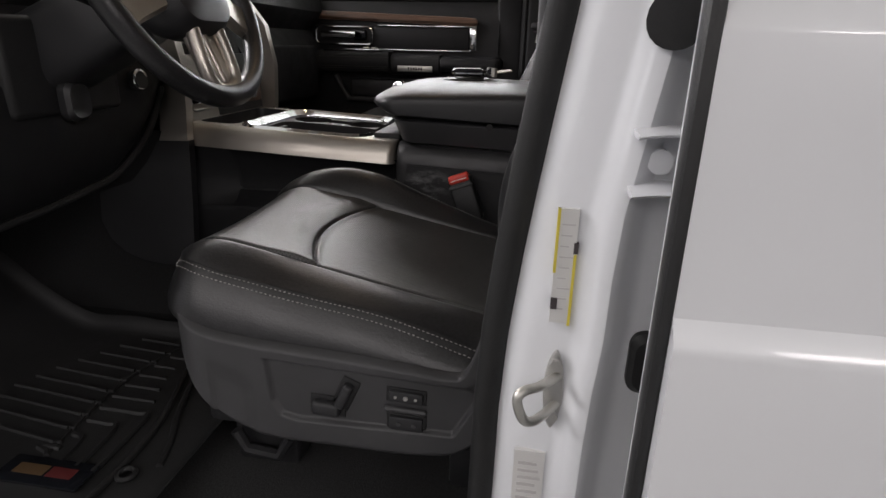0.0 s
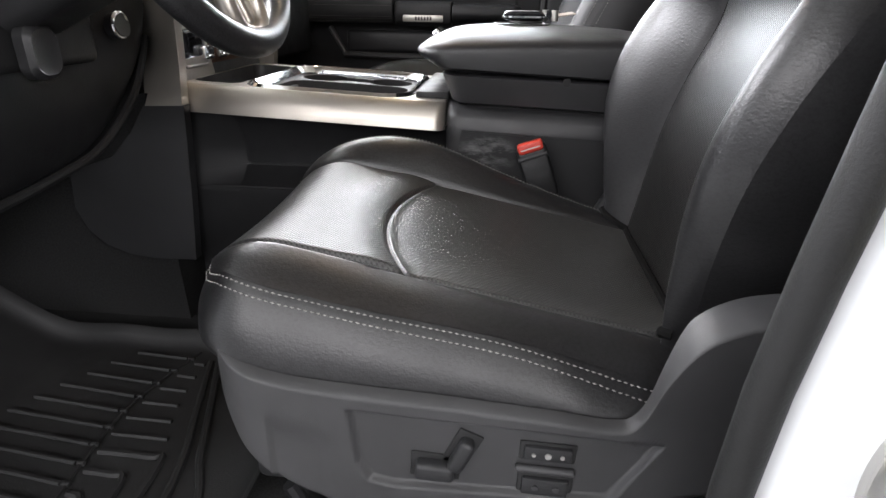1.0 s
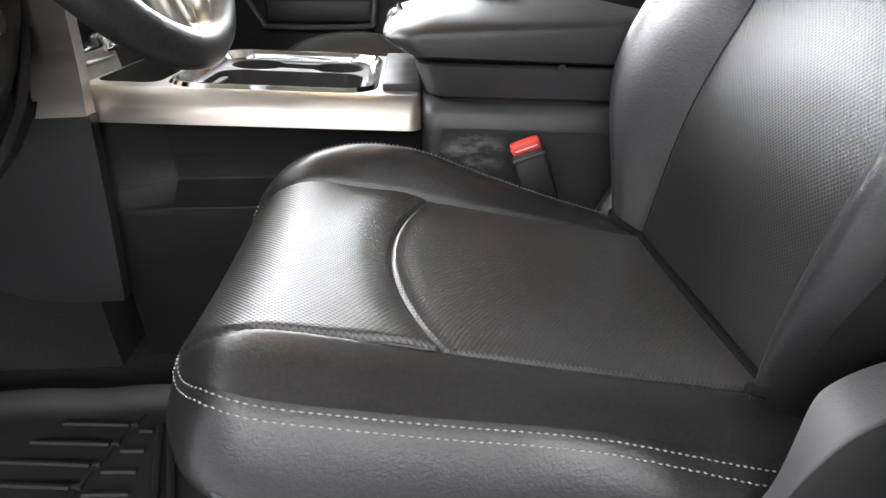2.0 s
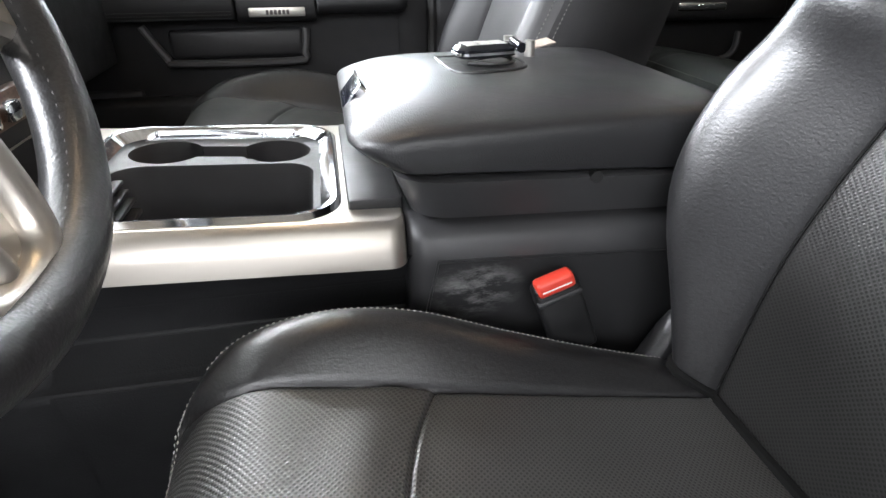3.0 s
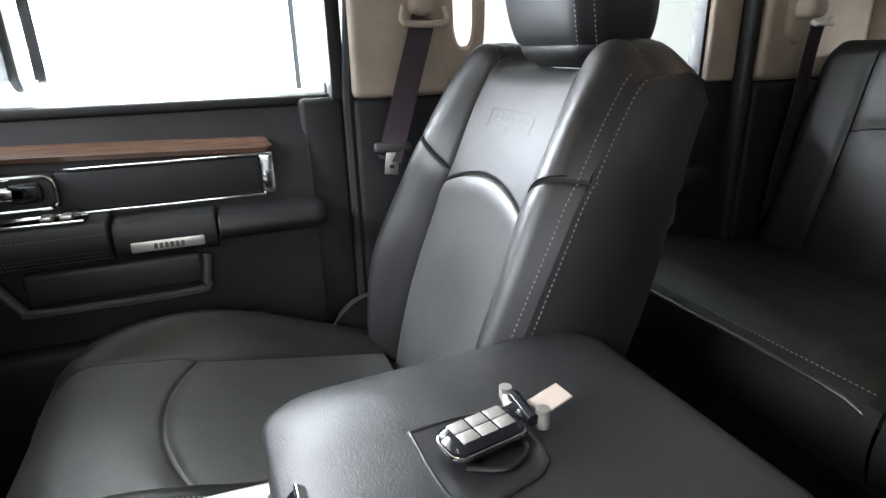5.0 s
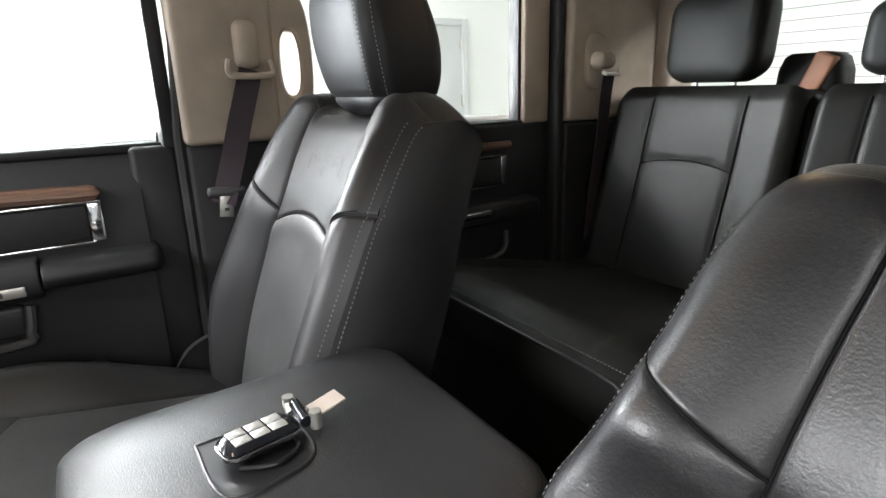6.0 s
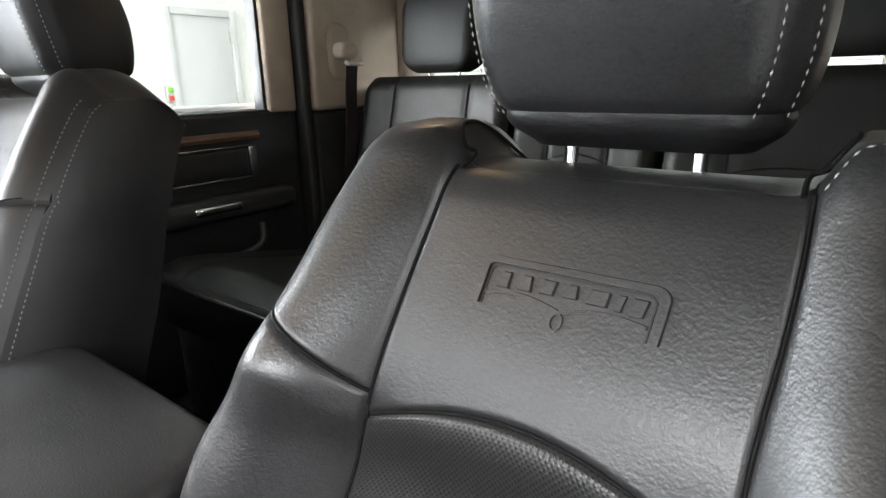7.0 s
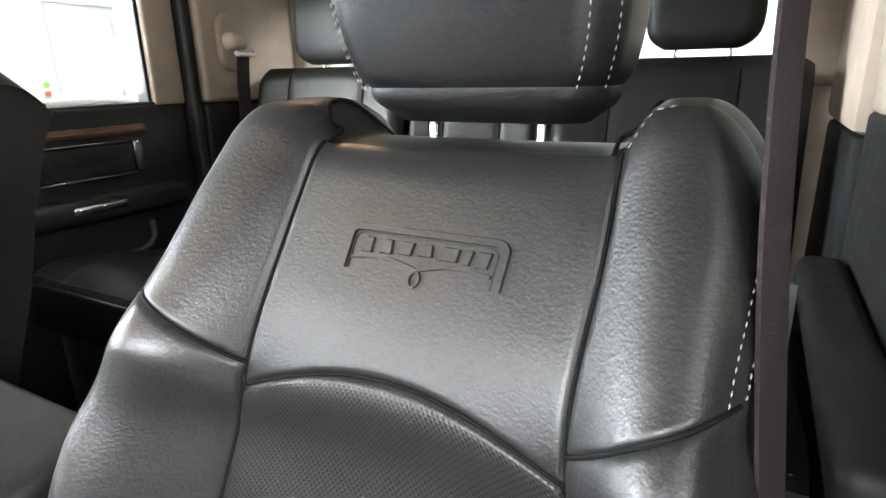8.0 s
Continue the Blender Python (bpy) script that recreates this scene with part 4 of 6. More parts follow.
    # Black ring set in as the shadow line below the lid box.
    loft("box_gap_shade", [[P(x, y, z - 0.012 * (x + 0.5) / 0.33) for x, y in rrect(-0.485, -0.195, -0.1515, 0.1715, 0.03, 6)] for z in (1.030, 1.0485)], SEAL_AND_SHADE, c, "black strip for the shade under the box")
    part("hinge_core", box_bm(P(-0.49, -0.15, 1.07), P(-0.19, 0.17, 1.11), 0), RUBBER, c)
    prof = [(-0.495, -0.19, 0.168, 0.02, 1.099), (-0.512, -0.174, 0.186, 0.022, 1.0995), (-0.522, -0.170, 0.1910, 0.026, 1.103), (-0.536, -0.167, 0.1908, 0.034, 1.109), (-0.549, -0.165, 0.1900, 0.042, 1.116), (-0.5555, -0.164, 0.1893, 0.048, 1.1225), (-0.5555, -0.164, 0.1885, 0.052, 1.1285),
            (-0.552, -0.166, 0.1865, 0.056, 1.1335), (-0.547, -0.170, 0.1815, 0.060, 1.1375), (-0.540, -0.176, 0.1720, 0.063, 1.1420), (-0.530, -0.186, 0.157, 0.065, 1.1475), (-0.514, -0.203, 0.136, 0.065, 1.1530), (-0.49, -0.235, 0.105, 0.06, 1.158), (-0.45, -0.28, 0.06, 0.04, 1.1625), (-0.40, -0.33, 0.02, 0.015, 1.164)]
    lean = curve([(1.099, -0.042), (1.104, -0.042), (1.135, 0.030), (1.150, 0.008), (1.164, -0.012)])
    loft("lid", [[P(x, y, z + lean(z) * (x + 0.5)) for x, y in plan(*a[:4], 14)] for a in prof for z in (a[4],)], VINYL, c, "black grained padded armrest lid", cap0=True)
    part("notch", tube_bm([P(-0.319, -0.1805, 1.0860), P(-0.319, -0.172, 1.0860)], 0.0062, 14), SEAL_AND_SHADE, c, "dark notch in the box edge")
    # latch set into the sloping front of the lid
    def slope(y, d, out):
        return P(-0.5345 - 0.632 * d - 0.775 * out, y, 1.1500 - 0.775 * d + 0.632 * out)

    def latch_piece(name, y0, y1, d0, d1, rad, lo, hi, mat, label=""):
        rows = [[slope(y, d, o) for y, d in rrect(y0 + e, y1 - e, d0 + e, d1 - e, rad, 5)] for o, e in ((lo, 0.0), (hi - 0.0008, 0.0), (hi, 0.0008))]
        return part(name, loft_bm(rows), mat, c, label)

    latch_piece("lid_latch", -0.040, 0.041, 0.001, 0.031, 0.005, -0.012, 0.0022, PIANO_DEEP, "gloss black lid latch with chrome edge")
    latch_piece("latch_edge", -0.041, 0.042, -0.0025, 0.0015, 0.0018, -0.010, 0.0034, CHROME)
    latch_piece("latch_edge", -0.0425, -0.0385, -0.001, 0.010, 0.0018, -0.010, 0.0034, CHROME)
    part("rib_strip", box_bm(P(-0.560, -0.13, 1.040), P(-0.505, 0.15, 1.060), 0.004, 2), RUBBER, c, "ribbed rubber strip")
    return c


console()


# ---- small things on the lid ----
def key_fob():
    k = thing("key_fob", "black key fob with silver buttons lying on the lid", "key fob", at=(-0.384, 0.014, 1.166))
    k.rotation_euler = (0, 0, radians(10))
    rings = []
    for z, e in ((0.003, 0.004), (0.005, 0.0), (0.013, 0.0), (0.018, 0.005)):
        rings.append([(x, y, z) for x, y in rrect(-0.038 + e, 0.036 - e, -0.019 + e, 0.019 - e, 0.012, 6)])
    part("shell", loft_bm(rings), PIANO, k)
    rings = [[(x, y, z) for x, y in rrect(-0.039 + e, 0.037 - e, -0.020 + e, 0.020 - e, 0.013, 6)] for z, e in ((0.006, 0.002), (0.007, 0.0), (0.010, 0.0), (0.011, 0.002))]
    part("chrome_band", loft_bm(rings), CHROME, k)
    for i in range(3):
        for j in range(2):
            part("button", box_bm((-0.028 + 0.018 * i, -0.013 + 0.014 * j, 0.0165), (-0.0115 + 0.018 * i, 0.0 + 0.014 * j, 0.0186), 0.0012), SHADED_STEEL, k, "silver grey button")
    r = thing("key_ring", "steel key ring with swivel clips and a beige tag", "key ring", at=(-0.340, 0.022, 1.166))
    part("swivel", tube_bm([(0, -0.014, 0.012), (0, 0.022, 0.014)], 0.006, 12), PIANO, r)
    part("clip", tube_bm([(-0.004, 0.020, 0.006), (-0.004, 0.030, 0.012), (-0.004, 0.030, 0.020)], 0.006, 10), STEEL, r)
    part("clip", tube_bm([(0.010, -0.012, 0.002), (0.010, -0.012, 0.020)], 0.0062, 12), STEEL, r)
    part("loop", tube_bm([(0.006 + 0.012 * math.cos(t), 0.012 * math.sin(t), 0.010) for t in [i * math.pi / 8 for i in range(17)]], 0.0012, 6), STEEL, r)
    part("tag", box_bm((0.012, -0.010, 0.006), (0.048, 0.012, 0.008), 0.0008, 1, pose(0, 0, 0.002, 8, -8, 12)), TAG, r, "worn beige card tag")
    # Emblem moulded on the lid: plate, raised rim and one raised line.
    e = thing("lid_emblem", "shiny black moulded emblem with a raised rim on the lid", "pad", at=(-0.390, 0.008, 1.162))
    pad = [(-0.046, 0.046), (-0.038, -0.046), (0.020, -0.046), (0.046, -0.028), (0.050, 0.010), (0.036, 0.040), (0.0, 0.048)]
    loop = [Vector((x, y, 0)) for x, y in pad]
    loop = smooth_path(loop + [loop[0]], 6)[:-1]
    part("rim", tube_bm(loop + [loop[0]], 0.0022, 8), PAD_GLOSS, e)
    part("plate", loft_bm([[Vector((p.x, p.y, -0.004)) for p in loop], [Vector((p.x, p.y, 0.0006)) for p in loop]]), PAD_GLOSS, e)
    part("emblem_line", tube_bm(smooth_path([(-0.02, -0.018, 0.004), (0.01, -0.03, 0.004), (0.036, -0.014, 0.004), (0.030, 0.016, 0.005), (0.0, 0.01, 0.004)], 8), 0.0022, 8), PAD_GLOSS, e)


key_fob()


def buckle(x, y, z, lean, side, label):
    b = thing("seat_belt_buckle", label, "buckle", "buckles", at=(x, y, z))
    b.rotation_euler = (radians(-6 * side), radians(lean), 0)
    b.scale = (0.9, 0.9, 0.9)
    part("body", box_bm((-0.026, -0.012, -0.085), (0.026, 0.012, 0.012), 0.006, 3), BLACK, b)
    part("release_button", box_bm((-0.022, -0.0145, 0.000), (0.022, 0.006, 0.019), 0.005, 3), RED, b, "red release button")
    part("button_line", box_bm((-0.017, -0.0150, 0.0065), (0.017, -0.0140, 0.0085), 0.0003, 1), LABEL, b, "pale line on the button")
    part("collar", box_bm((-0.0265, -0.0135, -0.012), (0.0265, 0.0125, -0.004), 0.003, 2), PLASTIC, b)
    part("strap", box_bm((-0.020, -0.004, -0.21), (0.020, 0.004, -0.08), 0.003), WEB, b)


buckle(-0.366, -0.214, 0.985, -20, 1, "black seat belt buckle with red button beside the console")
buckle(-0.48, 0.235, 0.965, -20, -1, "black seat belt buckle with red button, passenger side of console")


# ---- steering wheel and dashboard ----
def steering_wheel():
    w = thing("steering_wheel", "black leather steering wheel with silver spokes", "steering wheel", at=(-0.765, -0.437, 1.314))
    w.rotation_euler = (0, radians(-23.4), 0)
    ring = [(0, 0.177 * math.cos(t), 0.177 * math.sin(t)) for t in [2 * math.pi * i / 96 for i in range(97)]]
    part("rim", tube_bm(ring, 0.0165, 16), LEATHER, w, "stitched black leather rim")
    rows = stitches([(0.0165 * 0.6 - 0.002, 0.163 * math.cos(t), 0.163 * math.sin(t)) for t in [2 * math.pi * i / 160 for i in range(161)]], 0.004, 0.004, 0.0007)
    part("stitching", rows, DARK_THREAD, w)
    rings = [[(x, y * k, z * k) for y, z in rrect(-0.075, 0.075, -0.085, 0.065, 0.045, 8)] for x, k in ((-0.045, 0.8), (-0.02, 1.0), (0.012, 1.0), (0.03, 0.88), (0.036, 0.6))]
    part("hub", loft_bm(rings), PLASTIC, w, "black airbag hub")
    for a in (200, -20):
        t = radians(a)
        d = Vector((0, math.cos(t), math.sin(t)))
        n = Vector((0, -math.sin(t), math.cos(t)))
        hw = 0.028
        rings = []
        for s, x, k in ((0.06, 0.012, 1.0), (0.10, 0.004, 0.9), (0.14, -0.004, 0.85), (0.172, -0.004, 1.0)):
            c = d * s + Vector((x, 0, 0))
            rings.append([c + n * hw * k * u + Vector((v, 0, 0)) for u, v in ((-1, -0.008), (1, -0.008), (1, 0.004), (0.8, 0.009), (-0.8, 0.009), (-1, 0.004))])
        part("spoke", loft_bm(rings), SILVER, w, "satin silver spoke")
    down = [(-0.030, 0.060), (-0.036, 0.105), (-0.037, 0.138), (-0.031, 0.157), (-0.014, 0.166), (0.014, 0.166), (0.031, 0.157), (0.037, 0.138), (0.036, 0.105), (0.030, 0.060)]
    part("spoke", tube_bm(smooth_path([(0.012 - 0.12 * max(0.0, q - 0.06), y, -q) for y, q in down], 5), 0.0105, 12), SILVER, w, "satin silver lower spoke with a long recess")
    part("spoke_inlay", box_bm((-0.012, -0.034, -0.163), (0.0015, 0.034, -0.06), 0.005, 3), SILVER, w, "recessed silver panel of the spoke")
    part("spoke_bar", box_bm((-0.010, -0.007, -0.160), (0.0075, 0.007, -0.06), 0.006, 3), SILVER, w)
    c = thing("steering_column", "black steering column shroud with stalks", "steering column", at=(-0.90, -0.437, 1.25))
    c.rotation_euler = (0, radians(-23.4), 0)
    rings = [[(x, y * k, z * k) for y, z in rrect(-0.055, 0.055, -0.06, 0.05, 0.03, 6)] for x, k in ((-0.16, 1.1), (0.0, 1.05), (0.09, 0.9), (0.10, 0.8))]
    part("shroud", loft_bm(rings), PLASTIC, c)
    part("stalk", tube_bm(smooth_path([(0.06, -0.05, 0.0), (0.07, -0.11, 0.01), (0.07, -0.16, 0.02)], 5), 0.009, 10), PLASTIC, c)


steering_wheel()


def dashboard():
    d = thing("dashboard", "black dashboard with silver centre stack trim", "dashboard", at=(-1.2, 0, 0.62))
    O = Vector((1.2, 0, -0.62))
    P = lambda x, y, z: Vector((x, y, z)) + O
    def bar(name, profile, y0, y1, mat, label="", n=2):
        rings = [[P(x, y0 + (y1 - y0) * i / n, z) for x, z in profile] for i in range(n + 1)]
        return loft(name, rings, mat, d, label)
    bar("top_pad", [(-1.70, 1.30), (-1.70, 1.42), (-1.40, 1.45), (-1.10, 1.43), (-1.03, 1.39), (-1.02, 1.33), (-1.06, 1.27), (-1.20, 1.22)], -0.80, 0.83, SOFT, "soft black dashboard top")
    bar("lower_pad", [(-1.70, 1.0), (-1.70, 1.31), (-1.19, 1.30), (-1.06, 1.27), (-1.02, 1.20), (-1.03, 1.12), (-1.10, 1.02), (-1.30, 0.96)], 0.22, 0.83, SOFT, "black glove box side of the dashboard")
    part("glove_box_door", box_bm(P(-1.045, 0.30, 1.05), P(-1.020, 0.76, 1.22), 0.01, 3), SOFT, d)
    # knee panel under the wheel
    low_edge = curve([(-0.79, 0.955), (-0.55, 0.965), (-0.44, 0.975), (-0.36, 0.990), (-0.277, 1.037), (-0.232, 1.085), (-0.207, 1.13)])
    rings = []
    for i in range(31):
        y = -0.79 + 0.583 * i / 30
        zb = low_edge(y)
        rings.append([P(x, y, zb + (1.29 - zb) * k) for x, k in ((-1.60, 0.0), (-1.60, 1.0), (-1.06, 0.97), (-0.985, 0.80), (-0.967, 0.60), (-0.964, 0.35), (-0.972, 0.15), (-0.990, 0.04), (-1.02, 0.0), (-1.10, -0.02))])
    loft("knee_panel", rings, SOFT, d, "black knee panel below the steering wheel")
    part("knee_panel_edge", tube_bm([P(-0.972, -0.79 + 0.583 * i / 40, low_edge(-0.79 + 0.583 * i / 40) + 0.012) for i in range(41)], 0.006, 8), SOFT, d)
    part("column_recess", box_bm(P(-0.985, -0.56, 1.115), P(-0.958, -0.335, 1.26), 0.012, 3), RUBBER, d)
    lever = [[P(-0.950 + 0.012 * k, y, z) for y, z in rrect(-0.487 + e, -0.437 - e, 1.108 + e, 1.168 - e, 0.016, 5)] for k, e in ((0, 0.0), (1, 0.0), (1.5, 0.005), (1.2, 0.013))]
    part("brake_lever", loft_bm(lever), PLASTIC, d, "dark grey release lever")
    # centre stack
    bar("stack_body", [(-1.6, 0.62), (-1.6, 1.36), (-1.08, 1.36), (-1.02, 1.22), (-1.0, 1.10), (-1.01, 1.03), (-1.0, 0.62)], -0.18, 0.20, CARPET, "black centre stack")
    for sg, y0 in ((-1, -0.203), (1, 0.200)):
        bar("stack_trim", [(-0.996, 1.034), (-0.932, 1.036), (-0.926, 1.10), (-0.922, 1.174), (-0.940, 1.27), (-0.985, 1.33), (-1.03, 1.33), (-0.972, 1.24), (-0.961, 1.179), (-0.964, 1.107)], y0, y0 + 0.022, SILVER, "satin silver upright trim")
        bar("stack_cheek", [(-1.03, 0.758), (-0.954, 0.760), (-0.940, 0.90), (-0.930, 1.036), (-0.998, 1.036), (-1.03, 0.99), (-1.075, 0.945), (-1.158, 0.915), (-1.166, 0.85), (-1.150, 0.808), (-1.120, 0.780), (-1.08, 0.764)], y0 + 0.001, y0 + 0.021, PLASTIC, "black lower side of the stack")
    bar("stack_face", [(-1.03, 1.05), (-0.950, 1.052), (-0.953, 1.075), (-0.972, 1.20), (-1.0, 1.20)], -0.18, -0.036, SILVER, "satin silver stack face")
    bar("stack_panel", [(-1.03, 1.05), (-0.960, 1.052), (-0.963, 1.075), (-0.985, 1.20), (-1.0, 1.20)], -0.036, 0.20, PLASTIC, "black control panel")
    tray = [P(-0.9535 - 0.14 * (z - 1.09), y, z) for y, z in rrect(-0.137, -0.050, 1.088, 1.150, 0.010, 5)]
    part("cubby_rim", tube_bm(tray + [tray[0]], 0.0028, 8), SHADED_STEEL, d, "dull silver cubby rim")
    part("stack_bin", box_bm(P(-1.0, -0.135, 1.090), P(-0.957, -0.052, 1.148), 0.008, 3), PIANO, d, "gloss black cubby")
    part("control_panel", box_bm(P(-0.985, -0.030, 1.085), P(-0.958, 0.19, 1.13), 0.005, 2), WOOD, d, "brown wood control strip")
    for i in range(4):
        part("toggle", box_bm(P(-0.962, -0.075 + 0.06 * i, 1.095), P(-0.944, -0.040 + 0.06 * i, 1.12), 0.005, 2), CHROME, d)
    part("light_knob", tube_bm([P(-0.97, -0.290, 1.158), P(-0.950, -0.290, 1.162)], 0.017, 20), PLASTIC, d)
    part("knob_ring", tube_bm([P(-0.953, -0.290 + 0.016 * math.cos(t), 1.161 + 0.016 * math.sin(t)) for t in [2 * math.pi * i / 24 for i in range(25)]], 0.0028, 8), CHROME, d, "chrome ring of the knob")
    return d


dashboard()


# ---- floor mat ----
def floor_mat():
    m = thing("floor_mat", "black ribbed rubber floor liner with a printed badge", "floor mat", at=(-0.95, -0.52, 0.62))
    O = Vector((0.95, 0.52, -0.62))
    P = lambda x, y, z: Vector((x, y, z)) + O
    def f(u, v):
        x = -1.45 + 0.76 * u
        y = -0.80 + 0.52 * v
        e = min(u, 1 - u) * 0.76, min(v, 1 - v) * 0.52
        lip = 0.030 * math.exp(-((min(e) / 0.014) ** 2))
        return P(x, y, 0.632 + lip + 0.16 * step(-1.15, -1.45, x) + 0.002 * math.sin(40 * x))
    sheet("tray", f, 60, 50, RUBBER, m, ends=0.5)
    zr = 0.6345
    spine_x = curve([(-0.67, -0.926), (-0.60, -0.937), (-0.52, -0.947), (-0.45, -0.947), (-0.38, -0.932), (-0.31, -0.910)])
    part("spine", tube_bm([P(spine_x(y), y, zr) for y in [-0.31 - 0.36 * i / 24 for i in range(25)]], 0.0026, 6), RUBBER, m)
    reach = (0.10, 0.115, 0.125, 0.14, 0.155, 0.17, 0.185, 0.19, 0.19, 0.19)
    for k in range(10):
        y = -0.330 - 0.0345 * k
        x = spine_x(y)
        part("stud", box_bm(P(x - 0.006, y - 0.004, zr - 0.004), P(x + 0.006, y + 0.004, zr + 0.0045), 0.003, 2), RUBBER, m)
        part("rib", tube_bm([P(x - 0.008, y, zr), P(x - reach[k], y + 0.008 + 0.004 * k * 0.5, zr)], 0.0036, 6), RUBBER, m)
        if k < 6:
            line = [P(x + 0.012, y - 0.012, zr), P(x + 0.03 + 0.013 * k, y - 0.014, zr)]
        else:
            ex = -0.840 - 0.031 * (k - 6)
            line = smooth_path([P(x + 0.014, y - 0.012, zr), P(ex - 0.02, y - 0.014, zr), P(ex, y - 0.022, zr), P(ex + 0.008, -0.672 - 0.006 * (9 - k), zr)], 5)
        part("rib", tube_bm(line, 0.0036 if k < 6 else 0.0048, 6), RUBBER, m)
    for arc in ([(-0.880, -0.335), (-0.845, -0.45), (-0.815, -0.545), (-0.800, -0.64), (-0.800, -0.78)],
                [(-0.868, -0.330), (-0.825, -0.45), (-0.792, -0.545), (-0.765, -0.60), (-0.745, -0.66)]):
        part("rib", tube_bm(smooth_path([P(x, y, zr) for x, y in arc], 6), 0.0055, 8), RUBBER, m)
    part("badge", box_bm(P(-0.966, -0.728, 0.632), P(-0.828, -0.676, 0.638), 0.002), PIANO, m, "black badge with gold and red print")
    part("print_bar", box_bm(P(-0.945, -0.712, 0.6378), P(-0.895, -0.692, 0.6385), 0.0), GOLD, m)
    part("print_bar", box_bm(P(-0.891, -0.712, 0.6378), P(-0.850, -0.692, 0.6385), 0.0), MAROON, m)
    part("grommet", tube_bm([P(-0.778 + 0.012 * math.cos(t), -0.687 + 0.012 * math.sin(t), 0.639) for t in [2 * math.pi * i / 24 for i in range(25)]], 0.004, 8), RUBBER, m)


floor_mat()


# ---- rear bench ----
def rear_bench():
    b = thing("rear_bench", "black leather rear bench seat with headrests", "bench seat", at=(0.5, 0, 0.62))
    O = Vector((-0.5, 0, -0.62))
    P = lambda x, y, z: Vector((x, y, z)) + O
    ztab = curve([(0.18, 1.018), (0.20, 1.036), (0.225, 1.048), (0.27, 1.053), (0.45, 1.02), (0.68, 0.97), (0.82, 0.95)])
    for y0, y1 in ((-0.74, 0.02), (0.025, 0.76)):
        def cush(u, v, y0=y0, y1=y1):
            x, y = 0.185 + 0.64 * u, y0 + (y1 - y0) * v
            e = min(v, 1 - v) * (y1 - y0)
            z = ztab(x) - dip(e, 0.025, 0.02) - dip(abs(e - 0.13), 0.006, 0.006) - dip(x - 0.37, 0.005, 0.006)
            return P(x, y, z)
        sheet("cushion", cush, 40, 50, SHADED_LEATHER, b, "black leather rear cushion")
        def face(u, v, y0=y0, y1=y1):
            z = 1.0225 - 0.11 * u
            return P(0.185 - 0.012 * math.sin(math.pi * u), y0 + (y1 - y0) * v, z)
        sheet("cushion_front", face, 8, 10, SHADED_LEATHER, b)
        part("welt", tube_bm([P(0.184, y0 + 0.012 + (y1 - y0 - 0.024) * i / 20, 1.020 - 0.016 * abs(i / 10 - 1) ** 12) for i in range(21)], 0.0042, 10), LEATHER, b, "leather welt along the cushion edge")
        for dx_, z in ((0.0, 1.0115), (0.013, 1.0352)):
            rows = stitches([P(0.183 + dx_, y0 + 0.02 + (y1 - y0 - 0.04) * i / 60, z) for i in range(61)], 0.006, 0.002, 0.0011)
            finish("stitching", rows, SHADED_THREAD, b, smooth=False)
    part("bench_base", box_bm(P(0.23, -0.74, 0.62), P(0.85, 0.76, 0.915), 0.02), PLASTIC, b)
    xr = curve([(0.93, 0.80), (1.1, 0.845), (1.25, 0.885), (1.40, 0.92), (1.47, 0.94)])
    for y0, y1, si in ((-0.74, -0.21, 0.13), (-0.20, 0.18, 0.08), (0.19, 0.745, 0.14)):
        yc, hw = (y0 + y1) / 2, (y1 - y0) / 2
        def back(u, v, yc=yc, hw=hw, si=si):
            s = -1 + 2 * v
            w = s * hw
            zt = 1.468 - 0.02 * max(0, (abs(s) - 0.8) / 0.2) ** 2
            z = 0.93 + (zt - 0.93) * u
            a = 1.255 + 0.02 * (1 - (w / si) ** 2) if abs(w) < si else 9
            off = -dip(abs(w) - si, 0.008, 0.007) - dip(z - a, 0.008, 0.006) + 0.012 * step(si, hw, abs(w))
            off -= 0.03 * max(0, (abs(s) - 0.85) / 0.15) ** 2 + 0.03 * max(0, (u - 0.93) / 0.07) ** 2
            k = 1 - 0.03 * u
            return P(xr(z) - off * 0.9, yc + w * k, z)
        sheet("backrest", back, 50, 50, SHADED_LEATHER, b, "black leather rear backrest")
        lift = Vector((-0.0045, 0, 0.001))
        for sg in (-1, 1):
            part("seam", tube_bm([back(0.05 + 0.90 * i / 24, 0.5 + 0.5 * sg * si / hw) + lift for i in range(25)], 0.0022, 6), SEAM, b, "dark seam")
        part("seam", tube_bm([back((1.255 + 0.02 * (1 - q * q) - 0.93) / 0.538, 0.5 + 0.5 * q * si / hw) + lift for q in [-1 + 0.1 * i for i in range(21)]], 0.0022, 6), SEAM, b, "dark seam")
        part("backrest_core", box_bm(P(0.99, y0 + 0.012, 0.98), P(1.08, y1 - 0.012, 1.455), 0.02, 3), SHADED_LEATHER, b)
    for yc, hw, z0, z1 in ((-0.52, 0.115, 1.484, 1.70), (0.462, 0.135, 1.476, 1.71), (0.02, 0.095, 1.484, 1.64)):
        rings = []
        for i in range(20):
            t = 0.5 - 0.5 * math.cos(math.pi * i / 19)
            z = z0 + (z1 - z0) * t
            k = (1 - (2 * t - 1) ** 6 * 0.35)
            rings.append([P(x, y, z) for x, y in rrect(0.99 - 0.055 * k + 0.02 * t, 0.99 + 0.055 * k + 0.02 * t, yc - hw * k, yc + hw * k, 0.035, 6)])
        h = part("headrest", loft_bm(rings), SHADED_LEATHER, b, "black leather rear headrest")
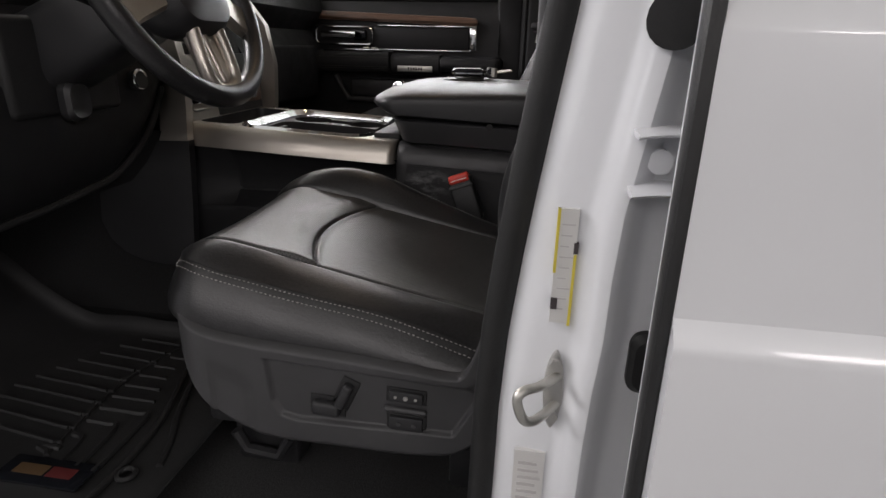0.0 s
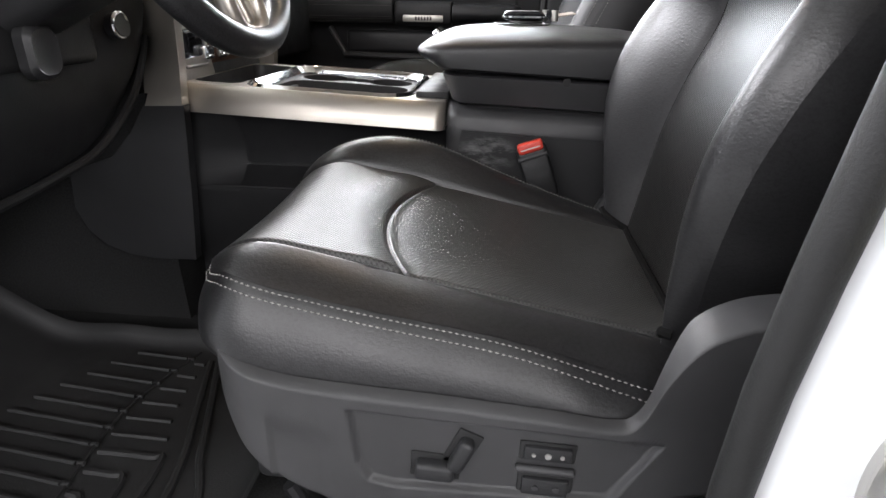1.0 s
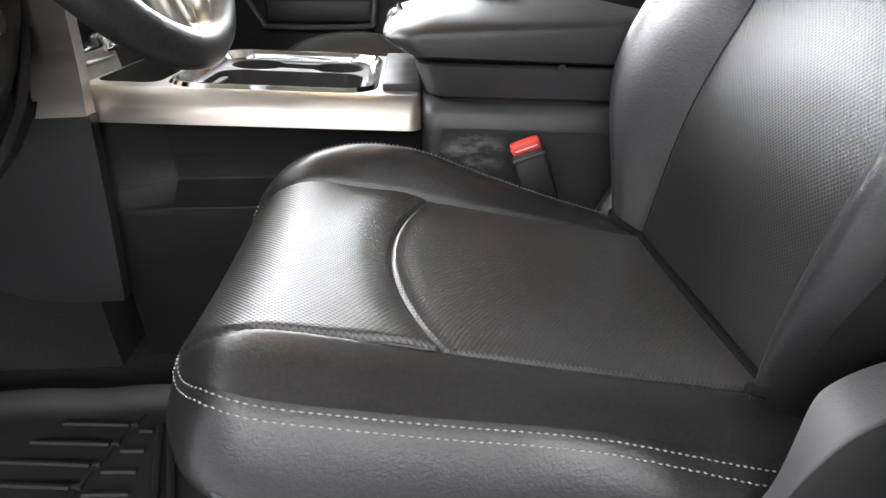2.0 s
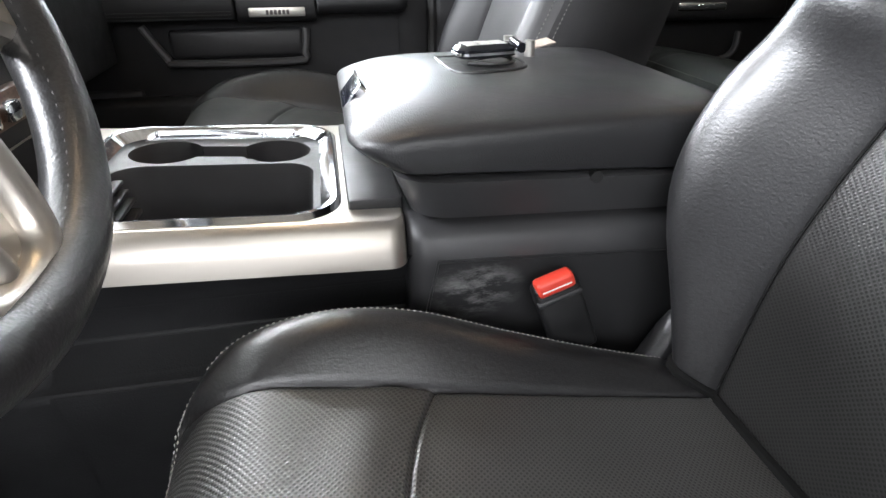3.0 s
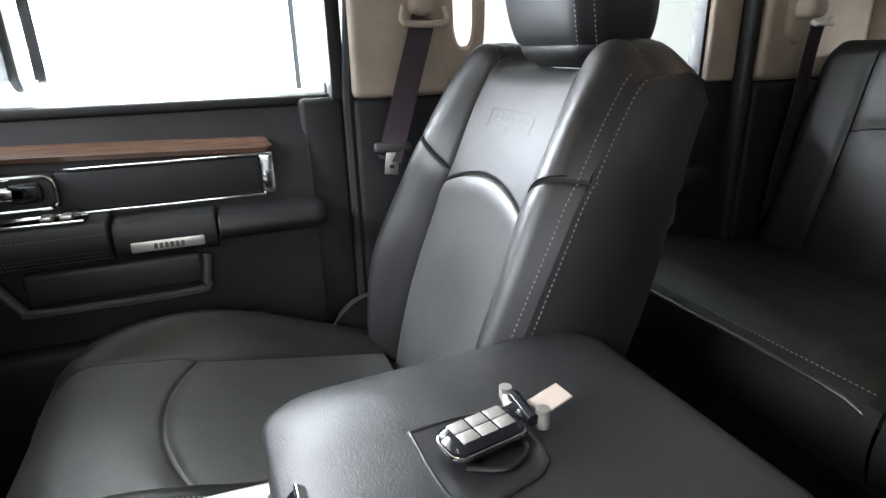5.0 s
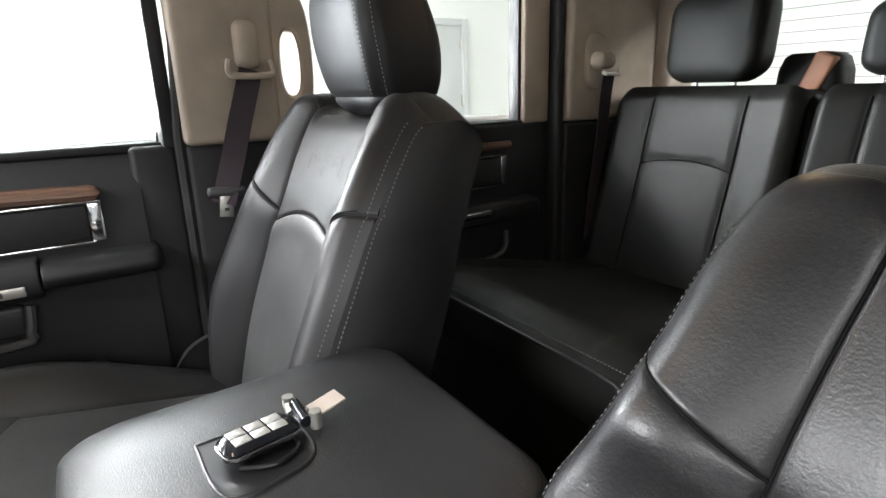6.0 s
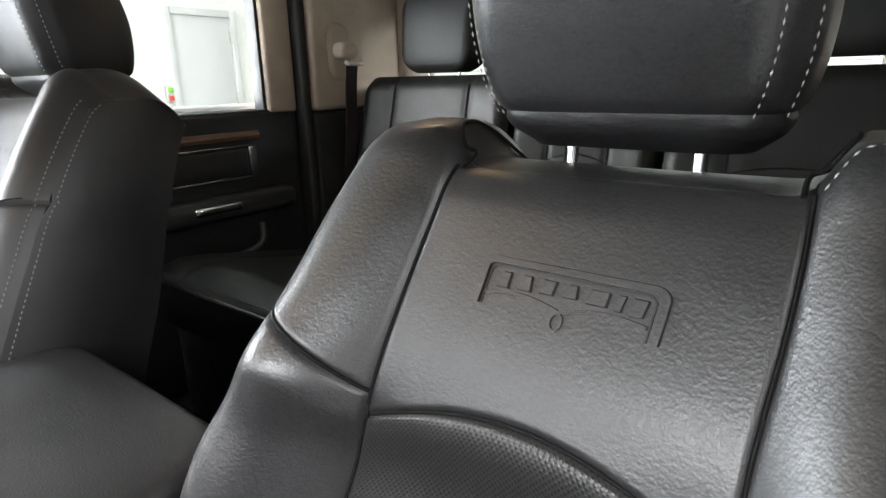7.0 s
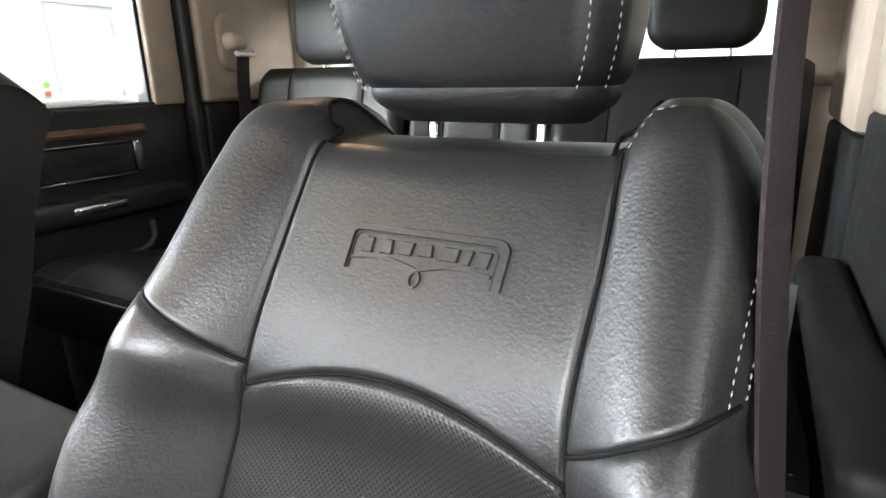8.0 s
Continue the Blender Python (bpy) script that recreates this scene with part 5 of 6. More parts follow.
        for o in (-0.055, 0.055):
            part("post", tube_bm([P(0.995, yc + o, 1.44), P(0.995, yc + o, z0 + 0.01)], 0.006, 10), CHROME, h)


rear_bench()
bag = thing("headrest_pad", "low black pad with a tan strap above the rear seat", "pad", at=(1.10, 0.262, 1.44))
rings = [[(x, y * k, z) for x, y in rrect(-0.05, 0.05, -0.085, 0.085, 0.04, 6)] for z, k in ((0, 1.0), (0.06, 0.95), (0.09, 0.8), (0.10, 0.6))]
part("body", loft_bm(rings), SHADED_LEATHER, bag)
part("strap", box_bm((-0.056, -0.03, 0.0), (0.03, 0.02, 0.106), 0.008, 3, pose(0, 0, 0, 22)), TAN, bag, "tan leather strap")


# ---- passenger side doors ----
def chrome_frame(parent, P, x0, x1, z0, z1, y):
    for a, b, c, d in ((x0, x1, z1 - 0.006, z1), (x0 - 0.01, x1 - 0.02, z0, z0 + 0.006)):
        part("chrome_strip", box_bm(P(a, y - 0.006, c), P(b, y + 0.006, d), 0.002), CHROME, parent, "chrome strip")
    part("chrome_end", box_bm(P(x1 - 0.026, y - 0.005, z0 + 0.004), P(x1, y + 0.006, z1 - 0.004), 0.004), CHROME, parent, "chrome end piece")


def front_door():
    d = thing("front_door", "closed passenger front door with black trim and wood strip", "car door", at=(-0.8, 0.86, 0.62))
    O = Vector((0.8, -0.86, -0.62))
    P = lambda x, y, z: Vector((x, y, z)) + O
    part("outer_skin", box_bm(P(-1.45, 0.93, 0.55), P(-0.28, 0.98, 1.40), 0.02, 3), PAINT, d, "white outer panel")
    def trim(u, v):
        z = 0.64 + (1.386 - 0.64) * v
        x = -1.42 + (1.42 - 0.385) * u
        y = 0.835 + 0.035 * step(1.28, 1.386, z) ** 1.5 - 0.012 * step(1.30, 1.20, z) - 0.0 * x
        return P(x, y, z)
    sheet("trim_panel", trim, 12, 60, SOFT, d, "soft black door trim", ends=0)
    part("sill_cap", box_bm(P(-1.42, 0.862, 1.372), P(-0.30, 0.935, 1.392), 0.007, 3), SOFT, d)
    part("door_edge", box_bm(P(-0.395, 0.838, 0.64), P(-0.305, 0.93, 1.386), 0.012, 3), SOFT, d)
    part("lock_pin", tube_bm([P(-0.335, 0.872, 1.38), P(-0.335, 0.872, 1.410), P(-0.335, 0.872, 1.414)], 0.003, 8), CHROME, d)
    wood = []
    for i in range(25):
        x = -1.38 + 0.921 * (1 - (1 - i / 24) ** 2)
        k = math.sqrt(max(0.02, 1 - max(0.0, (x + 0.474) / 0.015) ** 2))
        zc = 1.3055 - 0.033 * (x + 0.46)
        wood.append([P(x, y, zc + h * k) for y, h in ((0.842, -0.0145), (0.824, -0.0135), (0.817, -0.004), (0.819, 0.006), (0.826, 0.013), (0.845, 0.0145))])
    part("wood_strip", loft_bm(wood), WOOD, d, "brown wood strip")
    chrome_frame(d, P, -0.815, -0.460, 1.207, 1.293, 0.820)
    part("insert_panel", box_bm(P(-0.835, 0.817, 1.214), P(-0.486, 0.84, 1.287), 0.006, 3), SOFT, d)
    # handle in its bowl
    part("handle_bowl", box_bm(P(-1.06, 0.812, 1.222), P(-0.825, 0.84, 1.290), 0.016, 4), SOFT, d)
    ring = [P(x, 0.811, z) for x, z in rrect(-1.04, -0.832, 1.226, 1.284, 0.018, 6)]
    part("handle_ring", tube_bm(ring + [ring[0]], 0.004, 8), CHROME, d, "chrome ring")
    part("door_handle", box_bm(P(-1.02, 0.796, 1.246), P(-0.872, 0.808, 1.270), 0.005, 3), CHROME, d, "chrome door handle")
    part("lock_lever", box_bm(P(-0.900, 0.796, 1.240), P(-0.850, 0.812, 1.276), 0.008, 3), PIANO, d)
    # armrest with switch plate, badge block and cushion
    def arm(name, x0, x1, z0, z1, y0, mat, lab="", ends=(0.004, 0.004)):
        side_line = [(0.84, z0), (y0 + 0.030, z0), (y0 + 0.014, z0 + 0.002), (y0 + 0.005, z0 + 0.008), (y0, z0 + 0.018), (y0 - 0.001, (z0 + z1) / 2), (y0 + 0.001, z1 - 0.016), (y0 + 0.007, z1 - 0.006), (y0 + 0.018, z1 - 0.001), (y0 + 0.04, z1), (0.84, z1 + 0.004)]
        rings = []
        zm = (z0 + z1) / 2
        for x, e in [(x0 + ends[0] * (1 - math.cos(a)), ends[0] * (1 - math.sin(a))) for a in [math.pi / 2 * i / 5 for i in range(6)]] + [(x1 - ends[1] * (1 - math.sin(a)), ends[1] * (1 - math.cos(a))) for a in [math.pi / 2 * i / 5 for i in range(6)]][::-1][::-1]:
            rings.append([P(x, min(0.84, y + e), zm + (z - zm) * (1 - 0.5 * e / 0.03)) for y, z in side_line])
        rings.sort(key=lambda r: r[0].x)
        return part(name, loft_bm(rings), mat, d, lab)
    arm("armrest", -1.35, -0.757, 1.134, 1.205, 0.748, SOFT, "padded black armrest")
    arm("armrest_block", -0.754, -0.580, 1.127, 1.197, 0.758, SOFT)
    arm("armrest_end", -0.577, -0.368, 1.142, 1.190, 0.752, SOFT, "", (0.004, 0.028))
    for k in range(3):
        z = 1.140 + 0.007 * k
        part("stitching", stitches([P(-1.3 + 0.54 * i / 80, 0.7490 + 0.004 * (2 - k) * (2 - k) / 2 * 0.5 - 0.001, z) for i in range(81)], 0.004, 0.002, 0.0011), DARK_THREAD, d)
    part("switch_plate", box_bm(P(-1.0, 0.765, 1.203), P(-0.79, 0.825, 1.210), 0.003), PIANO, d)
    for y in (0.766, 0.822):
        part("chrome_strip", box_bm(P(-1.0, y - 0.003, 1.206), P(-0.79, y + 0.003, 1.212), 0.002), CHROME, d)
    for x in (-0.86, -0.83):
        part("window_switch", box_bm(P(x, 0.78, 1.209), P(x + 0.02, 0.805, 1.218), 0.004), STEEL, d)
    part("badge", box_bm(P(-0.728, 0.755, 1.140), P(-0.604, 0.763, 1.160), 0.003), STEEL, d, "brushed metal badge with dark blocks")
    for i in range(6):
        part("badge_block", box_bm(P(-0.690 + 0.009 * i, 0.7535, 1.145), P(-0.684 + 0.009 * i, 0.757, 1.155), 0.0008), INK, d)
    rows = stitches([P(-1.3 + 0.55 * i / 80, 0.7475, 1.185) for i in range(81)])
    part("stitching", rows, DARK_THREAD, d)
    # pockets
    part("pocket_back", box_bm(P(-0.92, 0.806, 1.045), P(-0.615, 0.83, 1.112), 0.012, 3), PLASTIC, d)
    lip = [P(-0.97, 0.806, 1.12), P(-0.925, 0.796, 1.05), P(-0.90, 0.792, 1.040), P(-0.64, 0.792, 1.038), P(-0.615, 0.794, 1.06), P(-0.608, 0.80, 1.11)]
    part("pocket_rim", tube_bm(smooth_path(lip, 6), 0.009, 8), GREY_PLASTIC, d)
    part("map_pocket", box_bm(P(-1.30, 0.775, 0.66), P(-0.50, 0.83, 0.965), 0.02, 4), SOFT, d)
    part("speaker_grille", box_bm(P(-1.36, 0.81, 0.72), P(-1.0, 0.832, 0.98), 0.02, 3), PLASTIC, d)
    mo = P(-0.900, 1.16, 1.512)
    mir = part("mirror_housing", box_bm(mo + Vector((-0.16, -0.20, -0.10)), mo + Vector((-0.02, 0.12, 0.16)), 0.04, 4), PAINT, d, "white outside mirror")
    part("mirror_glass", box_bm(mo + Vector((-0.022, -0.09, -0.085)), mo + Vector((-0.012, 0.11, 0.15)), 0.004), MIRROR, mir)
    rim = [mo + Vector((-0.014, y, z)) for y, z in rrect(-0.10, 0.12, -0.095, 0.16, 0.03, 6)]
    part("mirror_rim", tube_bm(rim + [rim[0]], 0.009, 8), PLASTIC, mir)
    return d


front_door()


def rear_door():
    d = thing("rear_door", "closed passenger rear door with black trim and wood strip", "car door", at=(0.35, 0.86, 0.62))
    O = Vector((-0.35, -0.86, -0.62))
    P = lambda x, y, z: Vector((x, y, z)) + O
    part("outer_skin", box_bm(P(-0.14, 0.93, 0.55), P(0.82, 0.98, 1.40), 0.02, 3), PAINT, d, "white outer panel")
    part("trim_panel", box_bm(P(-0.05, 0.832, 0.64), P(0.735, 0.90, 1.378), 0.012, 3), SOFT, d, "soft black door trim")
    part("sill_cap", box_bm(P(-0.05, 0.838, 1.368), P(0.74, 0.93, 1.384), 0.007, 3), SOFT, d)
    wood = [[P(x, y, z) for y, z in ((0.842, 1.306), (0.828, 1.306), (0.822, 1.315), (0.828, 1.328), (0.842, 1.330))] for x in [0.0 + 0.590 * i / 12 for i in range(13)]]
    part("wood_strip", loft_bm(wood), WOOD, d, "brown wood strip")
    chrome_frame(d, P, 0.05, 0.572, 1.200, 1.292, 0.826)
    part("insert_panel", box_bm(P(0.06, 0.822, 1.208), P(0.545, 0.84, 1.284), 0.006, 3), PLASTIC, d)
    part("armrest", box_bm(P(0.02, 0.765, 1.105), P(0.66, 0.84, 1.165), 0.02, 4), SOFT, d)
    part("pull_cup", box_bm(P(0.33, 0.760, 1.128), P(0.47, 0.79, 1.150), 0.006, 3), CHROME, d, "chrome pull cup trim")
    part("pocket_rim", tube_bm(smooth_path([P(0.12, 0.80, 1.06), P(0.16, 0.79, 1.0), P(0.50, 0.79, 1.0), P(0.55, 0.80, 1.07)], 6), 0.009, 8), GREY_PLASTIC, d)
    # window frame of the door
    part("window_frame", box_bm(P(0.640, 0.832, 1.372), P(0.742, 0.90, 1.84), 0.012, 3), BEIGE, d, "beige window surround")
    part("window_seal", box_bm(P(0.630, 0.846, 1.375), P(0.645, 0.89, 1.84), 0.003), RUBBER, d)
    return d


rear_door()


def pane(name, corners, label):
    bm = bmesh.new()
    n = (Vector(corners[1]) - Vector(corners[0])).cross(Vector(corners[3]) - Vector(corners[0])).normalized() * 0.004
    a = [bm.verts.new(c) for c in corners]
    b = [bm.verts.new(Vector(c) + n) for c in corners]
    bm.faces.new(a)
    bm.faces.new(b[::-1])
    for i in range(4):
        bm.faces.new((a[i], b[i], b[(i + 1) % 4], a[(i + 1) % 4]))
    ob = finish(name, bm, GLASS, None, "", False)
    ob.visible_shadow = False
    return tagged(ob, label, "window", kind="structure")


pane("window_1", [(-1.40, 0.895, 1.37), (-0.28, 0.895, 1.37), (-0.22, 0.85, 1.85), (-1.0, 0.85, 1.85)], "clear passenger door window")
pane("window_2", [(-0.12, 0.895, 1.37), (0.64, 0.895, 1.37), (0.66, 0.85, 1.85), (-0.08, 0.85, 1.85)], "clear rear door window")
# Unseen driver-side pane, darkened and shadow-casting to keep light off the rear.
tinted = pane("window_4", [(-0.12, -0.855, 1.37), (0.64, -0.855, 1.37), (0.66, -0.82, 1.85), (-0.08, -0.82, 1.85)], "dark driver side rear pane, added to block light")
tinted.data.materials[0] = BLOCKER_GLASS.m
tinted.visible_shadow = True
pane("window_3", [(1.24, 0.76, 1.43), (1.24, -0.72, 1.43), (1.20, -0.70, 1.80), (1.20, 0.74, 1.80)], "rear window with fine heater lines")
hl = thing("window_heater", "fine dark heater lines across the rear window", "heater lines", kind="structure", at=(1.23, 0, 1.45))
for i in range(11):
    part("heater_line", box_bm((-0.012 - 0.0035 * i, -0.70, 0.03 * i), (-0.0105 - 0.0035 * i, 0.74, 0.03 * i + 0.0012), 0), INK, hl)


# ---- passenger pillars and belts ----
def b_pillar_trim():
    p = thing("pillar_trim", "beige middle pillar trim with a moulded grab handle", "trim", kind="structure", at=(-0.16, 0.84, 1.38))
    O = Vector((0.16, -0.84, -1.38))
    P = lambda x, y, z: Vector((x, y, z)) + O
    part("upper_trim", box_bm(P(-0.292, 0.80, 1.382), P(-0.085, 0.86, 1.84), 0.016, 3), BEIGE, p)
    def oval(cx, cz, hx, hz, y, power=2.6):
        out = []
        for i in range(40):
            a = 2 * math.pi * i / 40
            ca, sa = math.cos(a), math.sin(a)
            out.append(P(cx + hx * math.copysign(abs(ca) ** (2 / power), ca), y, cz + hz * math.copysign(abs(sa) ** (2 / power), sa)))
        return out

    slot = (-0.052, 1.545, 0.021, 0.068)
    rim = (-0.060, 1.555, 0.062, 0.155)
    rings = [oval(*rim, 0.845), oval(*rim, 0.818), oval(-0.060, 1.555, 0.056, 0.149, 0.808), oval(-0.052, 1.545, 0.028, 0.076, 0.806), oval(*slot, 0.812), oval(*slot, 0.845)]
    part("grab_handle", loft_bm(rings, True, False, False), BEIGE, p, "beige moulded grab handle with a slot")
    part("lower_trim", box_bm(P(-0.292, 0.815, 0.64), P(-0.05, 0.87, 1.386), 0.014, 3), SOFT, p, "black lower pillar trim")
    part("door_seal", tube_bm([P(-0.298, 0.83, 0.66), P(-0.298, 0.83, 1.4), P(-0.262, 0.815, 1.84)], 0.012, 8), RUBBER, p)
    part("window_seal", box_bm(P(-0.330, 0.835, 1.38), P(-0.300, 0.90, 1.84), 0.006, 2), RUBBER, p)


b_pillar_trim()


def belt(name, label, ring, low, width, tilt, mids=()):
    """A belt that hangs from its ring to a low point."""
    s = thing(name, label, "seat belt", "seat belts", at=ring)
    a, b = Vector((0, 0, 0)), Vector(low) - Vector(ring)
    d = (b - a).normalized()
    across = Vector((math.cos(radians(tilt)), math.sin(radians(tilt)), 0))
    across = (across - d * across.dot(d)).normalized()
    n = across.cross(d).normalized() * 0.0012
    rings = []
    line = smooth_path([a] + [Vector(m) - Vector(ring) for m in mids] + [b], 8) if mids else [a.lerp(b, i / 12) + n * 2 * math.sin(i) for i in range(13)]
    for c in line:
        w = across * width / 2
        rings.append([c - w - n, c + w - n, c + w + n, c - w + n])
    part("webbing", loft_bm(rings), WEB, s, "dark grey belt webbing")
    return s, d, across, n.normalized()


s, d, ac, n = belt("seat_belt", "dark passenger seat belt hanging on the beige pillar", (-0.150, 0.775, 1.532), (-0.246, 0.735, 1.268), 0.047, -17)
part("belt_cover", box_bm((-0.026, -0.006, 0.0), (0.026, 0.035, 0.10), 0.02, 4), BEIGE, s, "beige belt height adjuster")
part("belt_ring", tube_bm(smooth_path([(-0.042, -0.008, 0.02), (-0.046, -0.008, -0.004), (-0.030, -0.010, -0.012), (0.030, -0.010, -0.012), (0.046, -0.008, -0.004), (0.042, -0.008, 0.02)], 5), 0.007, 8), BEIGE, s)
c = d * 0.258
part("tongue_cover", box_bm((-0.038, -0.010, -0.010), (0.038, 0.008, 0.010), 0.007, 3, Matrix.Translation(c) @ pose(0, 0, 0, 0, 4)), GREY_PLASTIC, s)
part("belt_tongue", box_bm((-0.014, -0.0075, -0.052), (0.014, -0.0045, -0.005), 0.002, 2, Matrix.Translation(c) @ pose(0, 0, 0, 0, 8)), STEEL, s, "steel belt tongue")
part("tongue_slot", box_bm((-0.005, -0.0082, -0.040), (0.005, -0.0040, -0.032), 0.001, 1, Matrix.Translation(c) @ pose(0, 0, 0, 0, 8)), PLASTIC, s)


def c_pillar_trim():
    p = thing("rear_pillar_trim", "beige rear pillar trim with belt guide", "trim", kind="structure", at=(0.9, 0.8, 1.38))
    O = Vector((-0.9, -0.8, -1.38))
    P = lambda x, y, z: Vector((x, y, z)) + O
    part("door_seal", box_bm(P(0.742, 0.80, 0.64), P(0.775, 0.90, 1.84), 0.012, 3), RUBBER, p)
    part("upper_trim", box_bm(P(0.775, 0.785, 1.372), P(1.20, 0.86, 1.84), 0.02, 3), BEIGE, p)
    part("lower_trim", box_bm(P(0.775, 0.795, 0.64), P(1.20, 0.87, 1.372), 0.014, 3), SOFT, p)
    rings = [[P(x, y, z) for x, z in rrect(0.835 + e, 0.925 - e, 1.46 + e, 1.63 - e, 0.045, 8)] for y, e in ((0.786, 0.0), (0.778, 0.003), (0.772, 0.012))]
    part("guide_plate", loft_bm(rings), BEIGE, p)
    part("belt_guide", box_bm(P(0.845, 0.725, 1.522), P(0.915, 0.79, 1.572), 0.022, 4), BEIGE, p)
    part("guide_lip", tube_bm([P(0.845, 0.722, 1.515), P(0.85, 0.715, 1.508), P(0.91, 0.715, 1.508), P(0.915, 0.722, 1.522)], 0.006, 8), LABEL, p)


c_pillar_trim()
belt("seat_belt", "dark rear seat belt below its beige guide", (0.880, 0.728, 1.512), (0.86, 0.765, 1.0), 0.047, 0)


# ---- driver side: pillar, rear door, belt ----
def driver_pillar():
    p = thing("door_pillar", "white painted door pillar with striker and sticker", "pillar", kind="structure", at=(-0.2, -0.84, 0.62))
    O = Vector((0.2, 0.84, -0.62))
    P = lambda x, y, z: Vector((x, y, z)) + O
    edge = curve([(0.60, -0.276), (0.81, -0.271), (0.978, -0.266), (1.228, -0.234), (1.50, -0.19), (1.84, -0.12)])

    def prof(z):
        x0 = edge(z) + 0.018
        q = 0.010 * step(1.12, 0.99, z)
        return [(x0, -0.795), (x0 + 0.012, -0.815), (x0 + 0.030, -0.827), (x0 + 0.044 + q, -0.831), (x0 + 0.050 + q, -0.834), (x0 + 0.056 + q, -0.843), (x0 + 0.062 + q, -0.850),
                (x0 + 0.070 + q, -0.852), (x0 + 0.078 + q, -0.847), (x0 + 0.086 + q, -0.837), (x0 + 0.096 + q, -0.832), (x0 + 0.13, -0.830), (x0 + 0.30, -0.828), (x0 + 0.30, -0.80), (x0 + 0.18, -0.79)]
    rings = [[P(x, y, z) for x, y in prof(z)] for z in [0.60 + 1.24 * i / 24 for i in range(25)]]
    part("pillar_shell", loft_bm(rings), PAINT, p, "white painted steel pillar")
    part("inner_trim", box_bm(P(-0.235, -0.805, 0.62), P(-0.06, -0.775, 1.335), 0.012, 3), SEAL_AND_SHADE, p, "black lower pillar trim")
    part("upper_trim", box_bm(P(-0.19, -0.80, 1.33), P(0.02, -0.765, 1.84), 0.016, 3), BEIGE, p, "beige upper pillar trim")
    part("door_seal", tube_bm([P(edge(z) + 0.012, -0.800, z) for z in [0.60 + 1.24 * i / 16 for i in range(17)]], 0.013, 12), SEAL_AND_SHADE, p, "black rubber door seal")
    lens = [(-0.199 + 0.0085 * math.sin(t) * abs(math.sin(t)) ** 0.3, 0.953 + 0.038 * math.cos(t)) for t in [2 * math.pi * i / 24 for i in range(24)]]
    part("striker_plate", loft_bm([[P(-0.199 + (x + 0.199) * k, -0.833 - e, 0.953 + (z - 0.953) * k) for x, z in lens] for e, k in ((-0.006, 1.0), (0.002, 1.0), (0.003, 0.9))]), SHADED_STEEL, p, "dull steel striker plate")
    part("striker_loop", tube_bm(smooth_path([P(-0.196, -0.834, 0.968), P(-0.212, -0.860, 0.972), P(-0.224, -0.872, 0.974), P(-0.229, -0.876, 0.968), P(-0.224, -0.874, 0.950), P(-0.217, -0.868, 0.943), P(-0.208, -0.856, 0.941), P(-0.196, -0.834, 0.940)], 5), 0.0042, 10), STEEL, p, "steel door striker loop")
    for z in (0.928, 0.979):
        part("bolt", tube_bm([P(-0.199, -0.834, z), P(-0.199, -0.839, z)], 0.006, 6), SHADED_STEEL, p)
    part("tyre_sticker", box_bm(P(-0.208, -0.8335, 1.018), P(-0.192, -0.829, 1.115), 0), STICKER, p, "white sticker with yellow edges")
    for x, z0, z1 in ((-0.2085, 1.062, 1.115), (-0.1935, 1.016, 1.078)):
        part("sticker_edge", box_bm(P(x, -0.8342, z0), P(x + 0.0022, -0.829, z1), 0), YELLOW, p)
    part("print_bar", box_bm(P(-0.194, -0.8345, 1.079), P(-0.1905, -0.829, 1.088), 0), INK, p)
    part("print_bar", box_bm(P(-0.208, -0.8345, 1.030), P(-0.203, -0.829, 1.040), 0), INK, p)
    for i in range(9):
        part("print_bar", box_bm(P(-0.2045, -0.8339, 1.030 + 0.009 * i), P(-0.198 + 0.002 * (i % 3), -0.830, 1.0312 + 0.009 * i), 0), PALE_INK, p)
    part("paper_label", box_bm(P(-0.228, -0.8325, 0.80), P(-0.200, -0.828, 0.885), 0), STICKER, p)
    for i in range(9):
        part("print_bar", box_bm(P(-0.224, -0.8332, 0.806 + 0.008 * i), P(-0.203 - 0.002 * (i % 3), -0.829, 0.809 + 0.008 * i), 0), PALE_INK, p)
    for z in (1.157, 0.71):
        part("hinge_leaf", box_bm(P(-0.160, -0.838, z - 0.022), P(-0.100, -0.826, z + 0.022), 0.004, 3), PAINT, p, "white painted hinge leaf")
        for o in (-0.020, 0.020):
            arm = [[P(x, y, z + o + 0.0022 * k + 0.003 * math.sin((x + 0.165) * 60)) for y, k in ((-0.830, -1), (-0.872, -1), (-0.876, 0), (-0.872, 1), (-0.830, 1))] for x in [-0.163 + 0.07 * i / 8 for i in range(9)]]
            part("hinge_arm", loft_bm(arm), PAINT, p)
        part("hinge_bolt", tube_bm([P(-0.142, -0.836, z), P(-0.142, -0.848, z)], 0.009, 12), PAINT, p)
    part("grommet", tube_bm([P(-0.144, -0.840, 1.250), P(-0.147, -0.860, 1.250)], 0.019, 20), RUBBER, p, "black round rubber plug")
    ribs = [Vector((-0.116 - 0.0006 * i, -0.848 - 0.002 * i, 0.992 - 0.0065 * i)) + O for i in range(16)]
    part("wire_boot", tube_bm(ribs, [0.0105 + 0.0035 * (i % 2) for i in range(16)], 14), RUBBER, p, "ribbed black wiring boot")
    plate_rings = [[P(x, y, z) for x, z in rrect(-0.142 + e, -0.090 - e, 0.962 + e, 1.017 - e, 0.012, 5)] for y, e in ((-0.826, 0.0), (-0.838, 0.0), (-0.843, 0.004))]
    part("boot_plate", loft_bm(plate_rings), RUBBER, p)
